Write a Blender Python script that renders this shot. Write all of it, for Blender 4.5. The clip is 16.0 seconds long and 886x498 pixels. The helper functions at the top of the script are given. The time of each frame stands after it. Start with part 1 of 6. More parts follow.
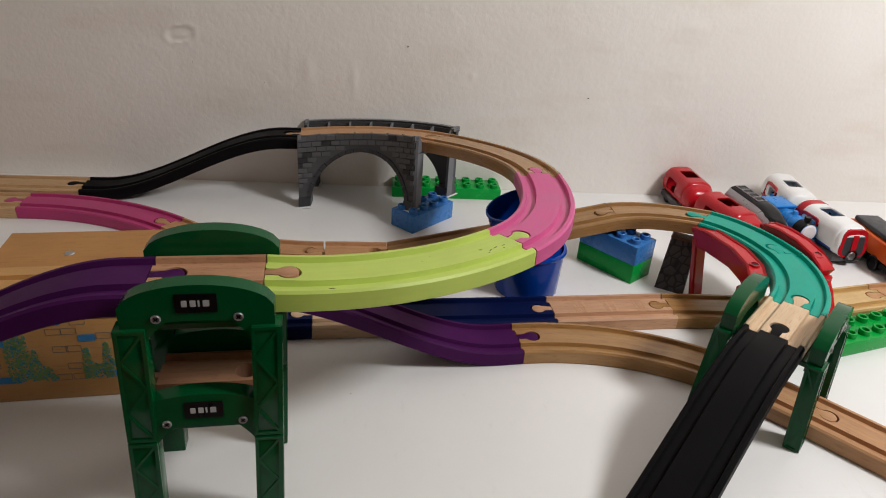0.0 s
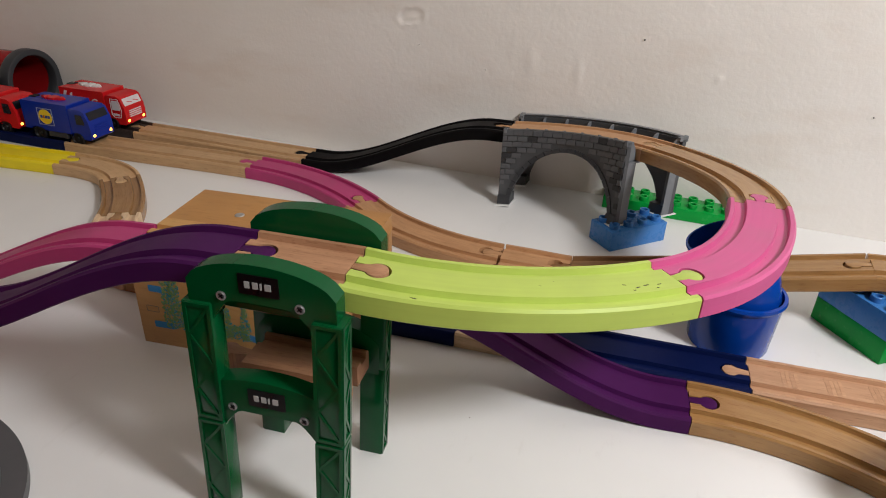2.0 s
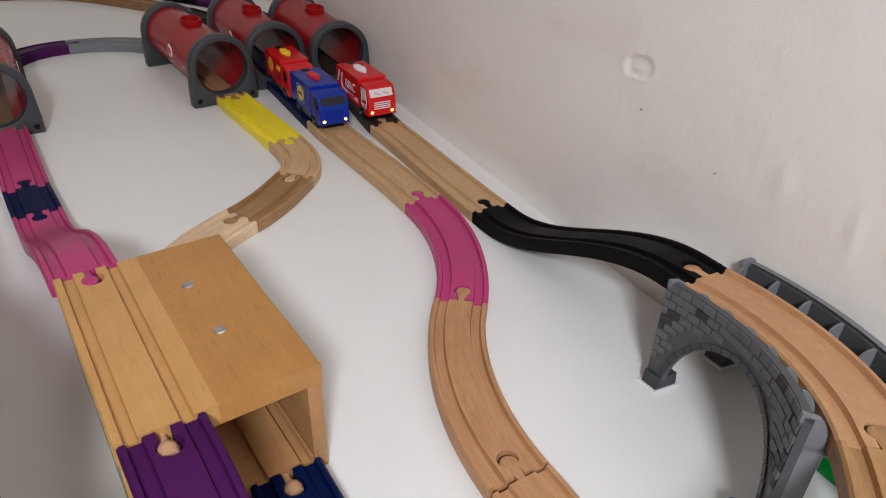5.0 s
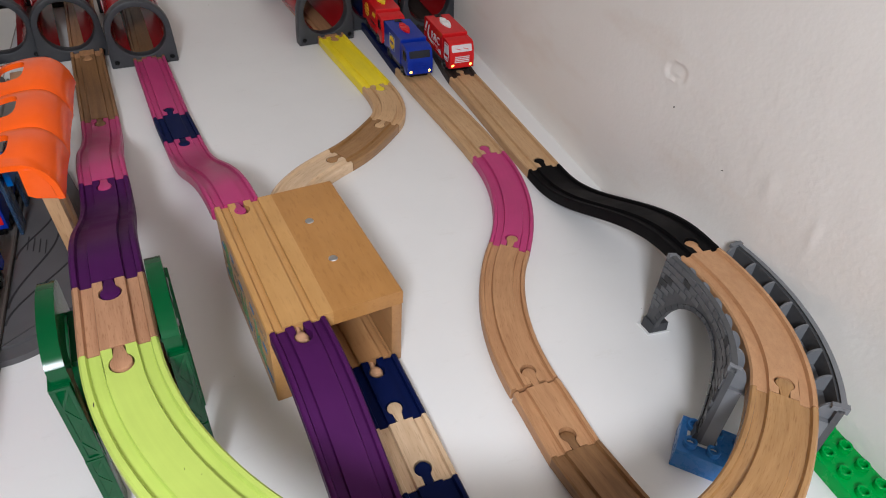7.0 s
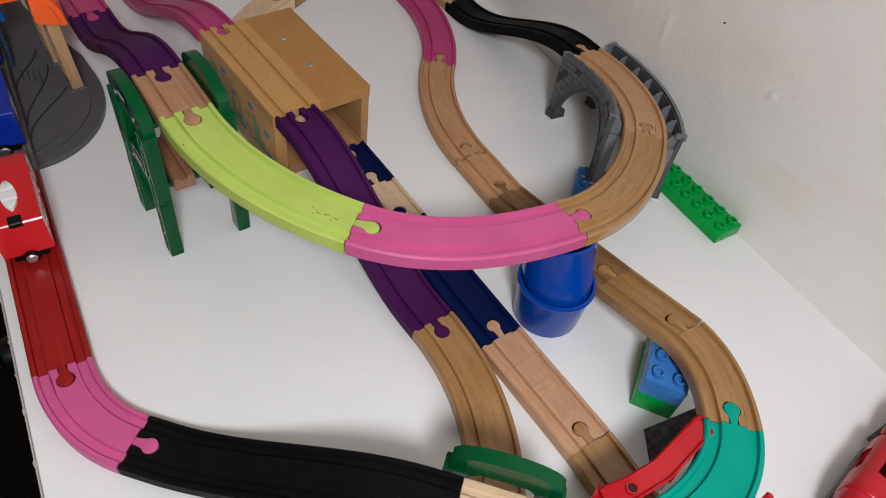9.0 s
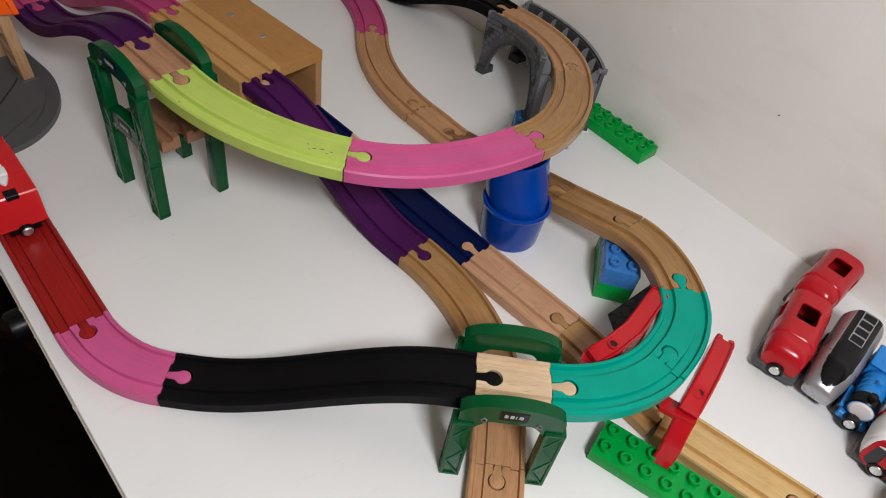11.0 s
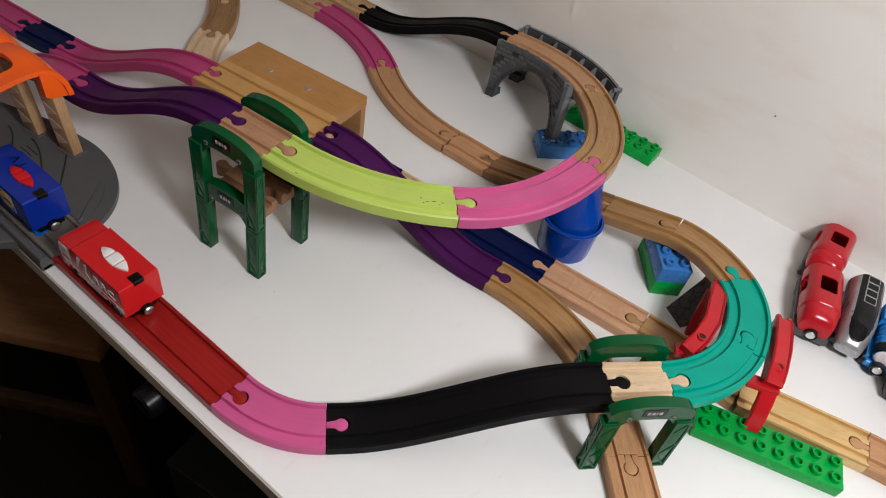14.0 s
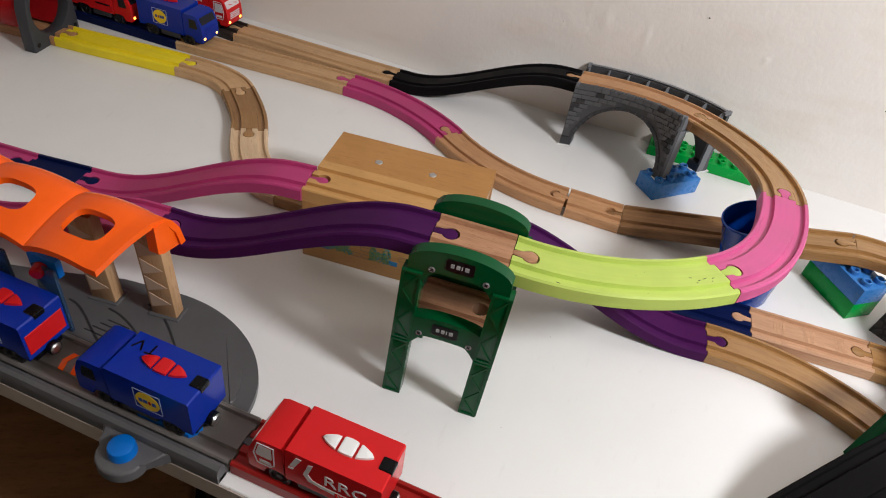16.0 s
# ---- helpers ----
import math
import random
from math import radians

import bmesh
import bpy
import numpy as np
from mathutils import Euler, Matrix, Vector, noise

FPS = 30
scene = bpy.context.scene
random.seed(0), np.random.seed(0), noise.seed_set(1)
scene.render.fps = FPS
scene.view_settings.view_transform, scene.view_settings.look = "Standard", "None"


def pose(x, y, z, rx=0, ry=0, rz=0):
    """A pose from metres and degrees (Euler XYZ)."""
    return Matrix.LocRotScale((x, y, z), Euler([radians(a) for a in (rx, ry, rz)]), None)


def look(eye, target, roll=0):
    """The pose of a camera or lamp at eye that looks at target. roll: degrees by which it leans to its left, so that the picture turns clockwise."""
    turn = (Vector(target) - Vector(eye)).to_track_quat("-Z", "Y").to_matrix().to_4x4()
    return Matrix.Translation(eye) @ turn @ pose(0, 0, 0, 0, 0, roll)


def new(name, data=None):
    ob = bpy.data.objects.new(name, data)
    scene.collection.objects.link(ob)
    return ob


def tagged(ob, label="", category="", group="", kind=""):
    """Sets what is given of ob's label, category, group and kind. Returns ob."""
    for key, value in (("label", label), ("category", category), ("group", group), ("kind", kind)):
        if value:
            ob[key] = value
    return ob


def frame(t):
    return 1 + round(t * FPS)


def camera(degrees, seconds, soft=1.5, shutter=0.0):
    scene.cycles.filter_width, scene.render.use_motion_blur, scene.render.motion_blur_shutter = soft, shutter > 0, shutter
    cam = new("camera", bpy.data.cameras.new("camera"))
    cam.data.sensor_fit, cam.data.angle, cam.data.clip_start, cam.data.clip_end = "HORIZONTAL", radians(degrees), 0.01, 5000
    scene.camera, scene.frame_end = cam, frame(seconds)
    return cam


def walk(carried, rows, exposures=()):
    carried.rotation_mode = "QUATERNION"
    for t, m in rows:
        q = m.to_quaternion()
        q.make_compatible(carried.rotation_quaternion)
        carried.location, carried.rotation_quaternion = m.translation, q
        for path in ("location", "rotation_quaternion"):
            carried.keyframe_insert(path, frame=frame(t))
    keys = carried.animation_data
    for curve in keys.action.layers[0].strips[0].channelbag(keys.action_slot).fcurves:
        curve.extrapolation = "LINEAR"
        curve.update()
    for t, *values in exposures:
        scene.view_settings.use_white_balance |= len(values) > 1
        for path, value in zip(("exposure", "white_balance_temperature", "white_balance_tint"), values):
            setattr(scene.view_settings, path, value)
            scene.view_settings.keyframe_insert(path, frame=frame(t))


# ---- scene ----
cam = camera(66.4, 16.0, 1.05)
PATH = [
    (0, (0.063, 0.073, 0.312), (0.25, 1.841, -0.604), 4.2),
    (0.5, (0.044, 0.06, 0.295), (0.188, 1.828, -0.629), 4.4),
    (1, (0.062, 0.082, 0.289), (-0.015, 1.847, -0.647), 3.8),
    (1.5, (0.089, 0.105, 0.29), (-0.242, 1.835, -0.657), 2.9),
    (2, (0.13, 0.14, 0.292), (-0.439, 1.805, -0.658), 2.2),
    (2.5, (0.151, 0.153, 0.29), (-0.649, 1.719, -0.661), 1.6),
    (3, (0.194, 0.167, 0.297), (-0.82, 1.605, -0.654), 0.9),
    (3.5, (0.206, 0.243, 0.302), (-0.999, 1.525, -0.649), 0.5),
    (3.7, (0.206, 0.276, 0.307), (-1.065, 1.491, -0.647), 0.5),
    (5.8, (0.205, 0.539, 0.312), (-1.289, 1.16, -0.864), 2.2),
    (6, (0.217, 0.535, 0.336), (-1.262, 1.129, -0.873), 2.6),
    (6.5, (0.264, 0.476, 0.402), (-1.2, 1.06, -0.829), 3.2),
    (7, (0.286, 0.443, 0.417), (-1.125, 1.038, -0.87), 4.0),
    (7.5, (0.306, 0.42, 0.429), (-1.03, 1.031, -0.928), 5.1),
    (8, (0.347, 0.388, 0.422), (-0.898, 0.999, -1.019), 5.9),
    (8.5, (0.389, 0.351, 0.438), (-0.741, 1.042, -1.061), 8.5),
    (9, (0.424, 0.31, 0.458), (-0.631, 1.119, -1.036), 10.0),
    (9.5, (0.461, 0.287, 0.479), (-0.551, 1.157, -1.011), 10.4),
    (9.7, (0.475, 0.279, 0.479), (-0.517, 1.183, -1.004), 11.2),
    (11.8, (0.432, 0.167, 0.446), (-0.408, 1.25, -1.01), 11.7),
    (12, (0.419, 0.159, 0.449), (-0.399, 1.256, -1.01), 12.2),
    (12.5, (0.409, 0.142, 0.457), (-0.372, 1.273, -0.996), 12.5),
    (13, (0.413, 0.122, 0.467), (-0.329, 1.277, -0.987), 12.7),
    (13.5, (0.389, 0.102, 0.484), (-0.326, 1.281, -0.965), 12.6),
    (14, (0.349, 0.08, 0.506), (-0.33, 1.286, -0.938), 12.6),
    (14.5, (0.289, 0.077, 0.503), (-0.384, 1.285, -0.941), 12.0),
    (15, (0.23, 0.06, 0.485), (-0.435, 1.271, -0.961), 11.9),
    (15.5, (0.169, 0.051, 0.458), (-0.429, 1.334, -0.955), 10.7),
    (16, (0.052, 0.033, 0.43), (-0.349, 1.49, -0.881), 9.6),
]
EXPOSURES = [(0.0, -0.32, 6500, 10), (1.0, -0.13, 6500, 10), (2.0, 0.03, 6500, 10), (3.5, 0.15, 6280, 10), (6.0, 0.38, 6000, 10), (7.0, 0.28, 5980, 10), (8.0, 0.08, 6000, 10),
             (9.0, -0.27, 6150, 10), (12.5, -0.43, 6350, 10), (14.5, -0.19, 6330, 10), (15.5, 0.06, 6330, 10), (16.0, 0.20, 6330, 10)]
walk(cam, [(t, look(eye, target, roll)) for t, eye, target, roll in PATH], EXPOSURES)

# ---- world and light ----
world = bpy.data.worlds.new("world")
world.use_nodes = True
scene.world = world
world.node_tree.nodes["Background"].inputs["Color"].default_value = (1.0, 0.90, 0.78, 1)
world.node_tree.nodes["Background"].inputs["Strength"].default_value = 0.040


# a bare round lamp hanging over the table's far end, out of view
lamp = bpy.data.lights.new("hanging_lamp_light", "POINT")
lamp.energy, lamp.shadow_soft_size, lamp.color = 36.5, 0.10, (0.975, 0.966, 0.975)
new("hanging_lamp_light", lamp).location = (0.80, 0.205, 0.80)

# ---- helpers for materials ----
def node_mat(name):
    m = bpy.data.materials.new(name)
    m.use_nodes = True
    nt = m.node_tree
    return m, nt, nt.nodes["Principled BSDF"]


def link(nt, a, b):
    nt.links.new(a, b)


def noise_node(nt, vec, scale, detail=3.0, rough=0.55):
    n = nt.nodes.new("ShaderNodeTexNoise")
    n.inputs["Scale"].default_value = scale
    n.inputs["Detail"].default_value = detail
    n.inputs["Roughness"].default_value = rough
    if vec is not None:
        link(nt, vec, n.inputs["Vector"])
    return n.outputs["Fac"]


def ramp_node(nt, fac, stops):
    r = nt.nodes.new("ShaderNodeValToRGB")
    while len(r.color_ramp.elements) < len(stops):
        r.color_ramp.elements.new(0.5)
    for e, (p, c) in zip(r.color_ramp.elements, stops):
        e.position, e.color = p, (*c, 1)
    link(nt, fac, r.inputs["Fac"])
    return r.outputs["Color"]


def mapped(nt, source, scale):
    tc = nt.nodes.new("ShaderNodeTexCoord")
    mp = nt.nodes.new("ShaderNodeMapping")
    mp.inputs["Scale"].default_value = scale
    link(nt, tc.outputs[source], mp.inputs["Vector"])
    return mp.outputs["Vector"]


def bump_node(nt, bsdf, height, strength, distance):
    b = nt.nodes.new("ShaderNodeBump")
    b.inputs["Strength"].default_value = strength
    b.inputs["Distance"].default_value = distance
    link(nt, height, b.inputs["Height"])
    link(nt, b.outputs["Normal"], bsdf.inputs["Normal"])
    return b


def mix_node(nt, fac, a, b, mode="MIX"):
    n = nt.nodes.new("ShaderNodeMix")
    n.data_type, n.blend_type = "RGBA", mode
    for sock, v in ((n.inputs[0], fac), (n.inputs[6], a), (n.inputs[7], b)):
        if isinstance(v, (int, float)):
            sock.default_value = v
        elif isinstance(v, tuple):
            sock.default_value = (*v, 1)
        else:
            link(nt, v, sock)
    return n.outputs[2]


def tone(c, k):
    return tuple(min(1.0, x * k) for x in c)


def plastic(name, c, rough=0.32, metal=0.0, vary=0.06, bump=0.02, spec=0.35):
    """Moulded plastic or enamel: faint mottling, handling wear in the gloss, tiny ripple."""
    m, nt, b = node_mat(name)
    vec = mapped(nt, "Object", (1, 1, 1))
    n1 = noise_node(nt, vec, 35, 4)
    n2 = noise_node(nt, vec, 160, 3)
    col = ramp_node(nt, n1, [(0.3, tone(c, 1 - vary)), (0.7, tone(c, 1 + vary))])
    link(nt, col, b.inputs["Base Color"])
    link(nt, ramp_node(nt, n2, [(0.35, (rough * 0.9,) * 3), (0.75, (min(1, rough * 1.2),) * 3)]), b.inputs["Roughness"])
    b.inputs["Metallic"].default_value = metal
    b.inputs["Specular IOR Level"].default_value = spec
    bump_node(nt, b, n2, bump, 0.0004)
    return m


def wood(name, light, dark, rough=0.5, along="UV", stretch=(20, 240, 1), rings=0.75, planks=None, spec=0.4):
    """Beech: long fine grain, short flecks, a little difference from piece to piece."""
    m, nt, b = node_mat(name)
    vec = mapped(nt, along, stretch)
    info = nt.nodes.new("ShaderNodeObjectInfo")
    shift = nt.nodes.new("ShaderNodeVectorMath")
    shift.operation = "MULTIPLY_ADD"
    link(nt, info.outputs["Random"], shift.inputs[0])
    shift.inputs[1].default_value = (31.0, 57.0, 0)
    link(nt, vec, shift.inputs[2])
    grain = noise_node(nt, shift.outputs[0], 1.0, 5, 0.6)
    col = ramp_node(nt, grain, [(0.20, dark), (0.5, tuple((a + d) / 2 for a, d in zip(light, dark))), (0.80, light)])
    fleck = noise_node(nt, mapped(nt, along, tuple(s * (11 if s < 20 else 4.5) for s in stretch)), 1.0, 2)
    fl = ramp_node(nt, fleck, [(0.30, (0.70, 0.63, 0.56)), (0.44, (1, 1, 1))])
    col = mix_node(nt, rings, col, fl, "MULTIPLY")
    tint = ramp_node(nt, info.outputs["Random"], [(0.0, (0.90, 0.87, 0.84)), (1.0, (1.06, 1.04, 1.02))])
    col = mix_node(nt, 1.0, col, tint, "MULTIPLY")
    dirt = noise_node(nt, mapped(nt, "Object", (1, 1, 1)), 28, 4)
    col = mix_node(nt, 0.5, col, ramp_node(nt, dirt, [(0.3, (0.82, 0.80, 0.78)), (0.6, (1, 1, 1))]), "MULTIPLY")
    if planks is not None:
        # two glued boards, the one away from the rail grooves darker
        sep = nt.nodes.new("ShaderNodeSeparateXYZ")
        link(nt, mapped(nt, "Object", (1, 1, 1)), sep.inputs[0])
        over = nt.nodes.new("ShaderNodeMath")
        over.operation = "GREATER_THAN"
        link(nt, sep.outputs["Y"], over.inputs[0])
        over.inputs[1].default_value = planks
        col = mix_node(nt, over.outputs[0], col, mix_node(nt, 1.0, col, (0.83, 0.74, 0.63), "MULTIPLY"))
    link(nt, col, b.inputs["Base Color"])
    b.inputs["Roughness"].default_value = rough
    b.inputs["Specular IOR Level"].default_value = spec
    bump_node(nt, b, grain, 0.12, 0.0004)
    return m


def painted(name, c, rough=0.36, spec=0.3, streak=0.05):
    """Stain or paint on track wood: grain shows through as fine streaks."""
    m, nt, b = node_mat(name)
    grain = noise_node(nt, mapped(nt, "UV", (10, 300, 1)), 1.0, 4, 0.6)
    patch = noise_node(nt, mapped(nt, "Object", (1, 1, 1)), 22, 4)
    col = ramp_node(nt, grain, [(0.25, tone(c, 1 - streak)), (0.75, tone(c, 1 + streak * 0.8))])
    col = mix_node(nt, 0.6, col, ramp_node(nt, patch, [(0.3, (0.82,) * 3), (0.65, (1.05,) * 3)]), "MULTIPLY")
    speck = noise_node(nt, mapped(nt, "Object", (1, 1, 1)), 330, 1)
    chip = ramp_node(nt, speck, [(0.80, (0, 0, 0)), (0.83, (1, 1, 1))])
    col = mix_node(nt, chip, col, tone(c, 0.45))
    link(nt, col, b.inputs["Base Color"])
    link(nt, ramp_node(nt, patch, [(0.3, (rough * 0.8,) * 3), (0.7, (rough * 1.35,) * 3)]), b.inputs["Roughness"])
    b.inputs["Specular IOR Level"].default_value = spec
    bump_node(nt, b, grain, 0.10, 0.0003)
    return m


# ---- materials ----
M_BEECH = wood("beech", (0.580, 0.335, 0.168), (0.40, 0.200, 0.092))
M_LIGHT = wood("light_beech", (0.66, 0.45, 0.25), (0.50, 0.31, 0.155))
M_SPECK = wood("speckled_beech", (0.61, 0.360, 0.186), (0.48, 0.255, 0.125), stretch=(110, 260, 1), rings=0.4)
M_STREAK = wood("streaked_beech", (0.52, 0.290, 0.165), (0.30, 0.145, 0.075), stretch=(14, 260, 1), rings=0.9)
M_REDDISH = wood("reddish_brown_beech", (0.36, 0.185, 0.098), (0.21, 0.098, 0.050), stretch=(14, 240, 1))
M_ROSY = wood("rosy_beech", (0.63, 0.385, 0.235), (0.45, 0.245, 0.135))
M_OCHRE = wood("ochre_beech", (0.47, 0.268, 0.105), (0.28, 0.145, 0.048), rough=0.25, spec=0.5)
M_TAN = wood("tan_beech", (0.42, 0.24, 0.10), (0.27, 0.14, 0.052), rough=0.25, spec=0.5)
M_PALE = wood("pale_wood", (0.72, 0.56, 0.38), (0.55, 0.38, 0.23))
M_BROWN = wood("brown_wood", (0.32, 0.175, 0.075), (0.17, 0.085, 0.035))
M_GOLD = wood("golden_wood", (0.80, 0.58, 0.27), (0.60, 0.40, 0.16), rough=0.2, spec=0.5)
M_GOLD.node_tree.nodes["Principled BSDF"].inputs["Metallic"].default_value = 0.45
M_UMBER = wood("umber_stain", (0.055, 0.036, 0.03), (0.025, 0.018, 0.015), rough=0.6)
M_BLOCK = wood("varnished_beech", (0.60, 0.345, 0.125), (0.52, 0.280, 0.092), rough=0.34, along="Object", stretch=(9, 110, 110), rings=0.35, planks=-0.003)
# same beech, darkened so the passage's inner shade sits in the colour
M_BLOCK_SHADE = wood("shaded_inner_beech", (0.46, 0.255, 0.11), (0.36, 0.185, 0.075), rough=0.4, along="Object", stretch=(9, 110, 110), rings=0.35)
M_POST = wood("post_wood", (0.62, 0.40, 0.22), (0.44, 0.26, 0.13), along="Object", stretch=(160, 160, 8))
M_STOOL = wood("stool_wood", (0.25, 0.125, 0.055), (0.14, 0.066, 0.028), along="Object", stretch=(6, 60, 60), spec=0.15)
M_LIME = painted("lime_paint", (0.47, 0.59, 0.118))
M_PINK = painted("pink_paint", (0.59, 0.100, 0.262))
M_MAGENTA = painted("magenta_paint", (0.45, 0.045, 0.165))
M_PURPLE = painted("purple_paint", (0.060, 0.009, 0.072), rough=0.45, spec=0.07)
M_NAVY = painted("navy_paint", (0.003, 0.008, 0.052), rough=0.4, spec=0.08)
M_BLACKP = painted("black_paint", (0.0062, 0.0058, 0.0062), rough=0.5, spec=0.06)
M_YELLOW = painted("yellow_paint", (0.87, 0.70, 0.02))
M_REDP = painted("red_stain", (0.31, 0.011, 0.009), streak=0.30)
M_TEAL = plastic("teal_plastic", (0.0, 0.31, 0.225), rough=0.35, spec=0.18)
M_GREEN = plastic("dark_green_plastic", (0.0010, 0.070, 0.019), rough=0.17, spec=0.22)
M_BLACK = plastic("black_plastic", (0.003, 0.003, 0.0035), rough=0.3, spec=0.2)
M_GREY = plastic("grey_plastic", (0.172, 0.180, 0.192), rough=0.5, spec=0.3)
M_DGREY = plastic("dark_grey_plastic", (0.042, 0.044, 0.049), rough=0.42, spec=0.35)
M_WHITE = plastic("white_plastic", (0.80, 0.80, 0.79), rough=0.35, vary=0.03)
M_STEEL = plastic("steel", (0.62, 0.62, 0.62), rough=0.3, metal=1.0)
M_RED = plastic("red_plastic", (0.46, 0.008, 0.014), rough=0.16, spec=0.42)
M_SCREW = plastic("dull_screw_steel", (0.36, 0.36, 0.37), rough=0.42, metal=1.0)
M_MARK = plastic("pale_grey_print", (0.40, 0.41, 0.40), rough=0.5)


def table_mat():
    m, nt, b = node_mat("white_laminate")
    vec = mapped(nt, "Object", (1, 1, 1))
    n1 = noise_node(nt, vec, 5, 5)
    col = ramp_node(nt, n1, [(0.3, (0.76, 0.755, 0.74)), (0.7, (0.82, 0.815, 0.80))])
    scuff = noise_node(nt, mapped(nt, "Object", (30, 9, 1)), 3.0, 6, 0.7)
    col = mix_node(nt, 0.5, col, ramp_node(nt, scuff, [(0.28, (0.9, 0.89, 0.87)), (0.4, (1, 1, 1))]), "MULTIPLY")
    speck = noise_node(nt, vec, 190, 1)
    sp = ramp_node(nt, speck, [(0.815, (0, 0, 0)), (0.83, (1, 1, 1))])
    col = mix_node(nt, sp, col, (0.42, 0.38, 0.33))
    link(nt, col, b.inputs["Base Color"])
    link(nt, ramp_node(nt, scuff, [(0.3, (0.34,) * 3), (0.7, (0.46,) * 3)]), b.inputs["Roughness"])
    bump_node(nt, b, noise_node(nt, vec, 600, 2), 0.04, 0.0003)
    return m


def wall_mat():
    m, nt, b = node_mat("old_wall_paint")
    vec = mapped(nt, "Object", (1, 1, 1))
    n1 = noise_node(nt, vec, 4, 5)
    n2 = noise_node(nt, vec, 38, 6, 0.65)
    n3 = noise_node(nt, vec, 260, 3)
    col = ramp_node(nt, n1, [(0.3, (0.81, 0.765, 0.71)), (0.7, (0.865, 0.83, 0.785))])
    stain = noise_node(nt, mapped(nt, "Object", (3, 1, 9)), 2.2, 5)
    col = mix_node(nt, 0.6, col, ramp_node(nt, stain, [(0.30, (0.93, 0.88, 0.84)), (0.45, (1, 1, 1))]), "MULTIPLY")
    speck = noise_node(nt, vec, 85, 1)
    sp = ramp_node(nt, speck, [(0.835, (0, 0, 0)), (0.85, (1, 1, 1))])
    col = mix_node(nt, sp, col, (0.35, 0.30, 0.26))
    link(nt, col, b.inputs["Base Color"])
    b.inputs["Roughness"].default_value = 0.62
    add = nt.nodes.new("ShaderNodeMath")
    add.operation = "MULTIPLY_ADD"
    link(nt, n2, add.inputs[0])
    add.inputs[1].default_value = 0.5
    link(nt, n3, add.inputs[2])
    bump_node(nt, b, add.outputs[0], 0.14, 0.002)
    return m


M_TABLE = table_mat()
M_WALL = wall_mat()
M_EDGE = plastic("grey_edge_band", (0.42, 0.37, 0.32), rough=0.6)
# brown floor taken down to near-black: shade below the table is in the colour
M_FLOOR = wood("shaded_floor", (0.007, 0.005, 0.004), (0.004, 0.003, 0.0025), along="Object", stretch=(3, 40, 1), spec=0.05)
# tones for the unseen room sides, picked for how much warm light they bounce
M_WARM_BOUNCE = plastic("warm_bounce_pale", (0.56, 0.48, 0.39), rough=0.8, vary=0.04)
M_DIM_BOUNCE = plastic("dim_bounce_taupe", (0.34, 0.28, 0.22), rough=0.8, vary=0.05)
M_CEIL_BOUNCE = plastic("ceiling_bounce_tone", (0.68, 0.62, 0.55), rough=0.8, vary=0.03)


# ---- helpers for meshes ----
def finish(name, bm, material, angle=35.0):
    me = bpy.data.meshes.new(name)
    bmesh.ops.recalc_face_normals(bm, faces=bm.faces[:])
    bm.to_mesh(me)
    bm.free()
    for p in me.polygons:
        p.use_smooth = True
    me.set_sharp_from_angle(angle=radians(angle))
    me.materials.append(material)
    return me


def part(name, bm, material, parent, label="", angle=35.0, m=None):
    """One mesh object under a thing or under a part."""
    ob = new(name, finish(name, bm, material, angle))
    ob.parent = parent
    if m is not None:
        ob.matrix_basis = m
    return tagged(ob, label)


def shared(name, me, parent, m):
    ob = new(name, me)
    ob.parent = parent
    ob.matrix_basis = m
    return ob


def thing(name, m, label, category, group="", kind=""):
    ob = new(name)
    ob.matrix_world = m
    ob.empty_display_size = 0.02
    return tagged(ob, label, category, group, kind)


def solid(name, bm, material, label, category, group="", kind="", m=None, angle=35.0):
    ob = new(name, finish(name, bm, material, angle))
    if m is not None:
        ob.matrix_world = m
    return tagged(ob, label, category, group, kind)


def add_box(bm, x0, x1, y0, y1, z0, z1, bevel=0.0, segments=2, m=None):
    r = bmesh.ops.create_cube(bm, size=1.0)
    vs = r["verts"]
    for v in vs:
        v.co = Vector(((x0 + x1) / 2 + v.co.x * (x1 - x0), (y0 + y1) / 2 + v.co.y * (y1 - y0), (z0 + z1) / 2 + v.co.z * (z1 - z0)))
        if m is not None:
            v.co = m @ v.co
    if bevel > 0:
        es = list({e for v in vs for e in v.link_edges})
        bmesh.ops.bevel(bm, geom=es, offset=bevel, segments=segments, affect="EDGES", profile=0.5)


def box(x0, x1, y0, y1, z0, z1, bevel=0.0, segments=2):
    bm = bmesh.new()
    add_box(bm, x0, x1, y0, y1, z0, z1, bevel, segments)
    return bm


def add_lathe(bm, profile, n=24, m=None, a0=0.0, a1=360.0):
    """Turn (r, z) points round z."""
    full = abs(a1 - a0) >= 359.9
    cols = n if full else n + 1
    rings = []
    for i in range(cols):
        a = radians(a0 + (a1 - a0) * i / n)
        ring = []
        for r, z in profile:
            co = Vector((r * math.cos(a), r * math.sin(a), z))
            ring.append(bm.verts.new(m @ co if m is not None else co))
        rings.append(ring)
    for i in range(n):
        p, q = rings[i], rings[(i + 1) % cols]
        for j in range(len(profile) - 1):
            vs = [p[j], q[j], q[j + 1], p[j + 1]]
            try:
                bm.faces.new(vs)
            except ValueError:
                pass
    bmesh.ops.remove_doubles(bm, verts=[v for r in rings for v in r], dist=1e-6)


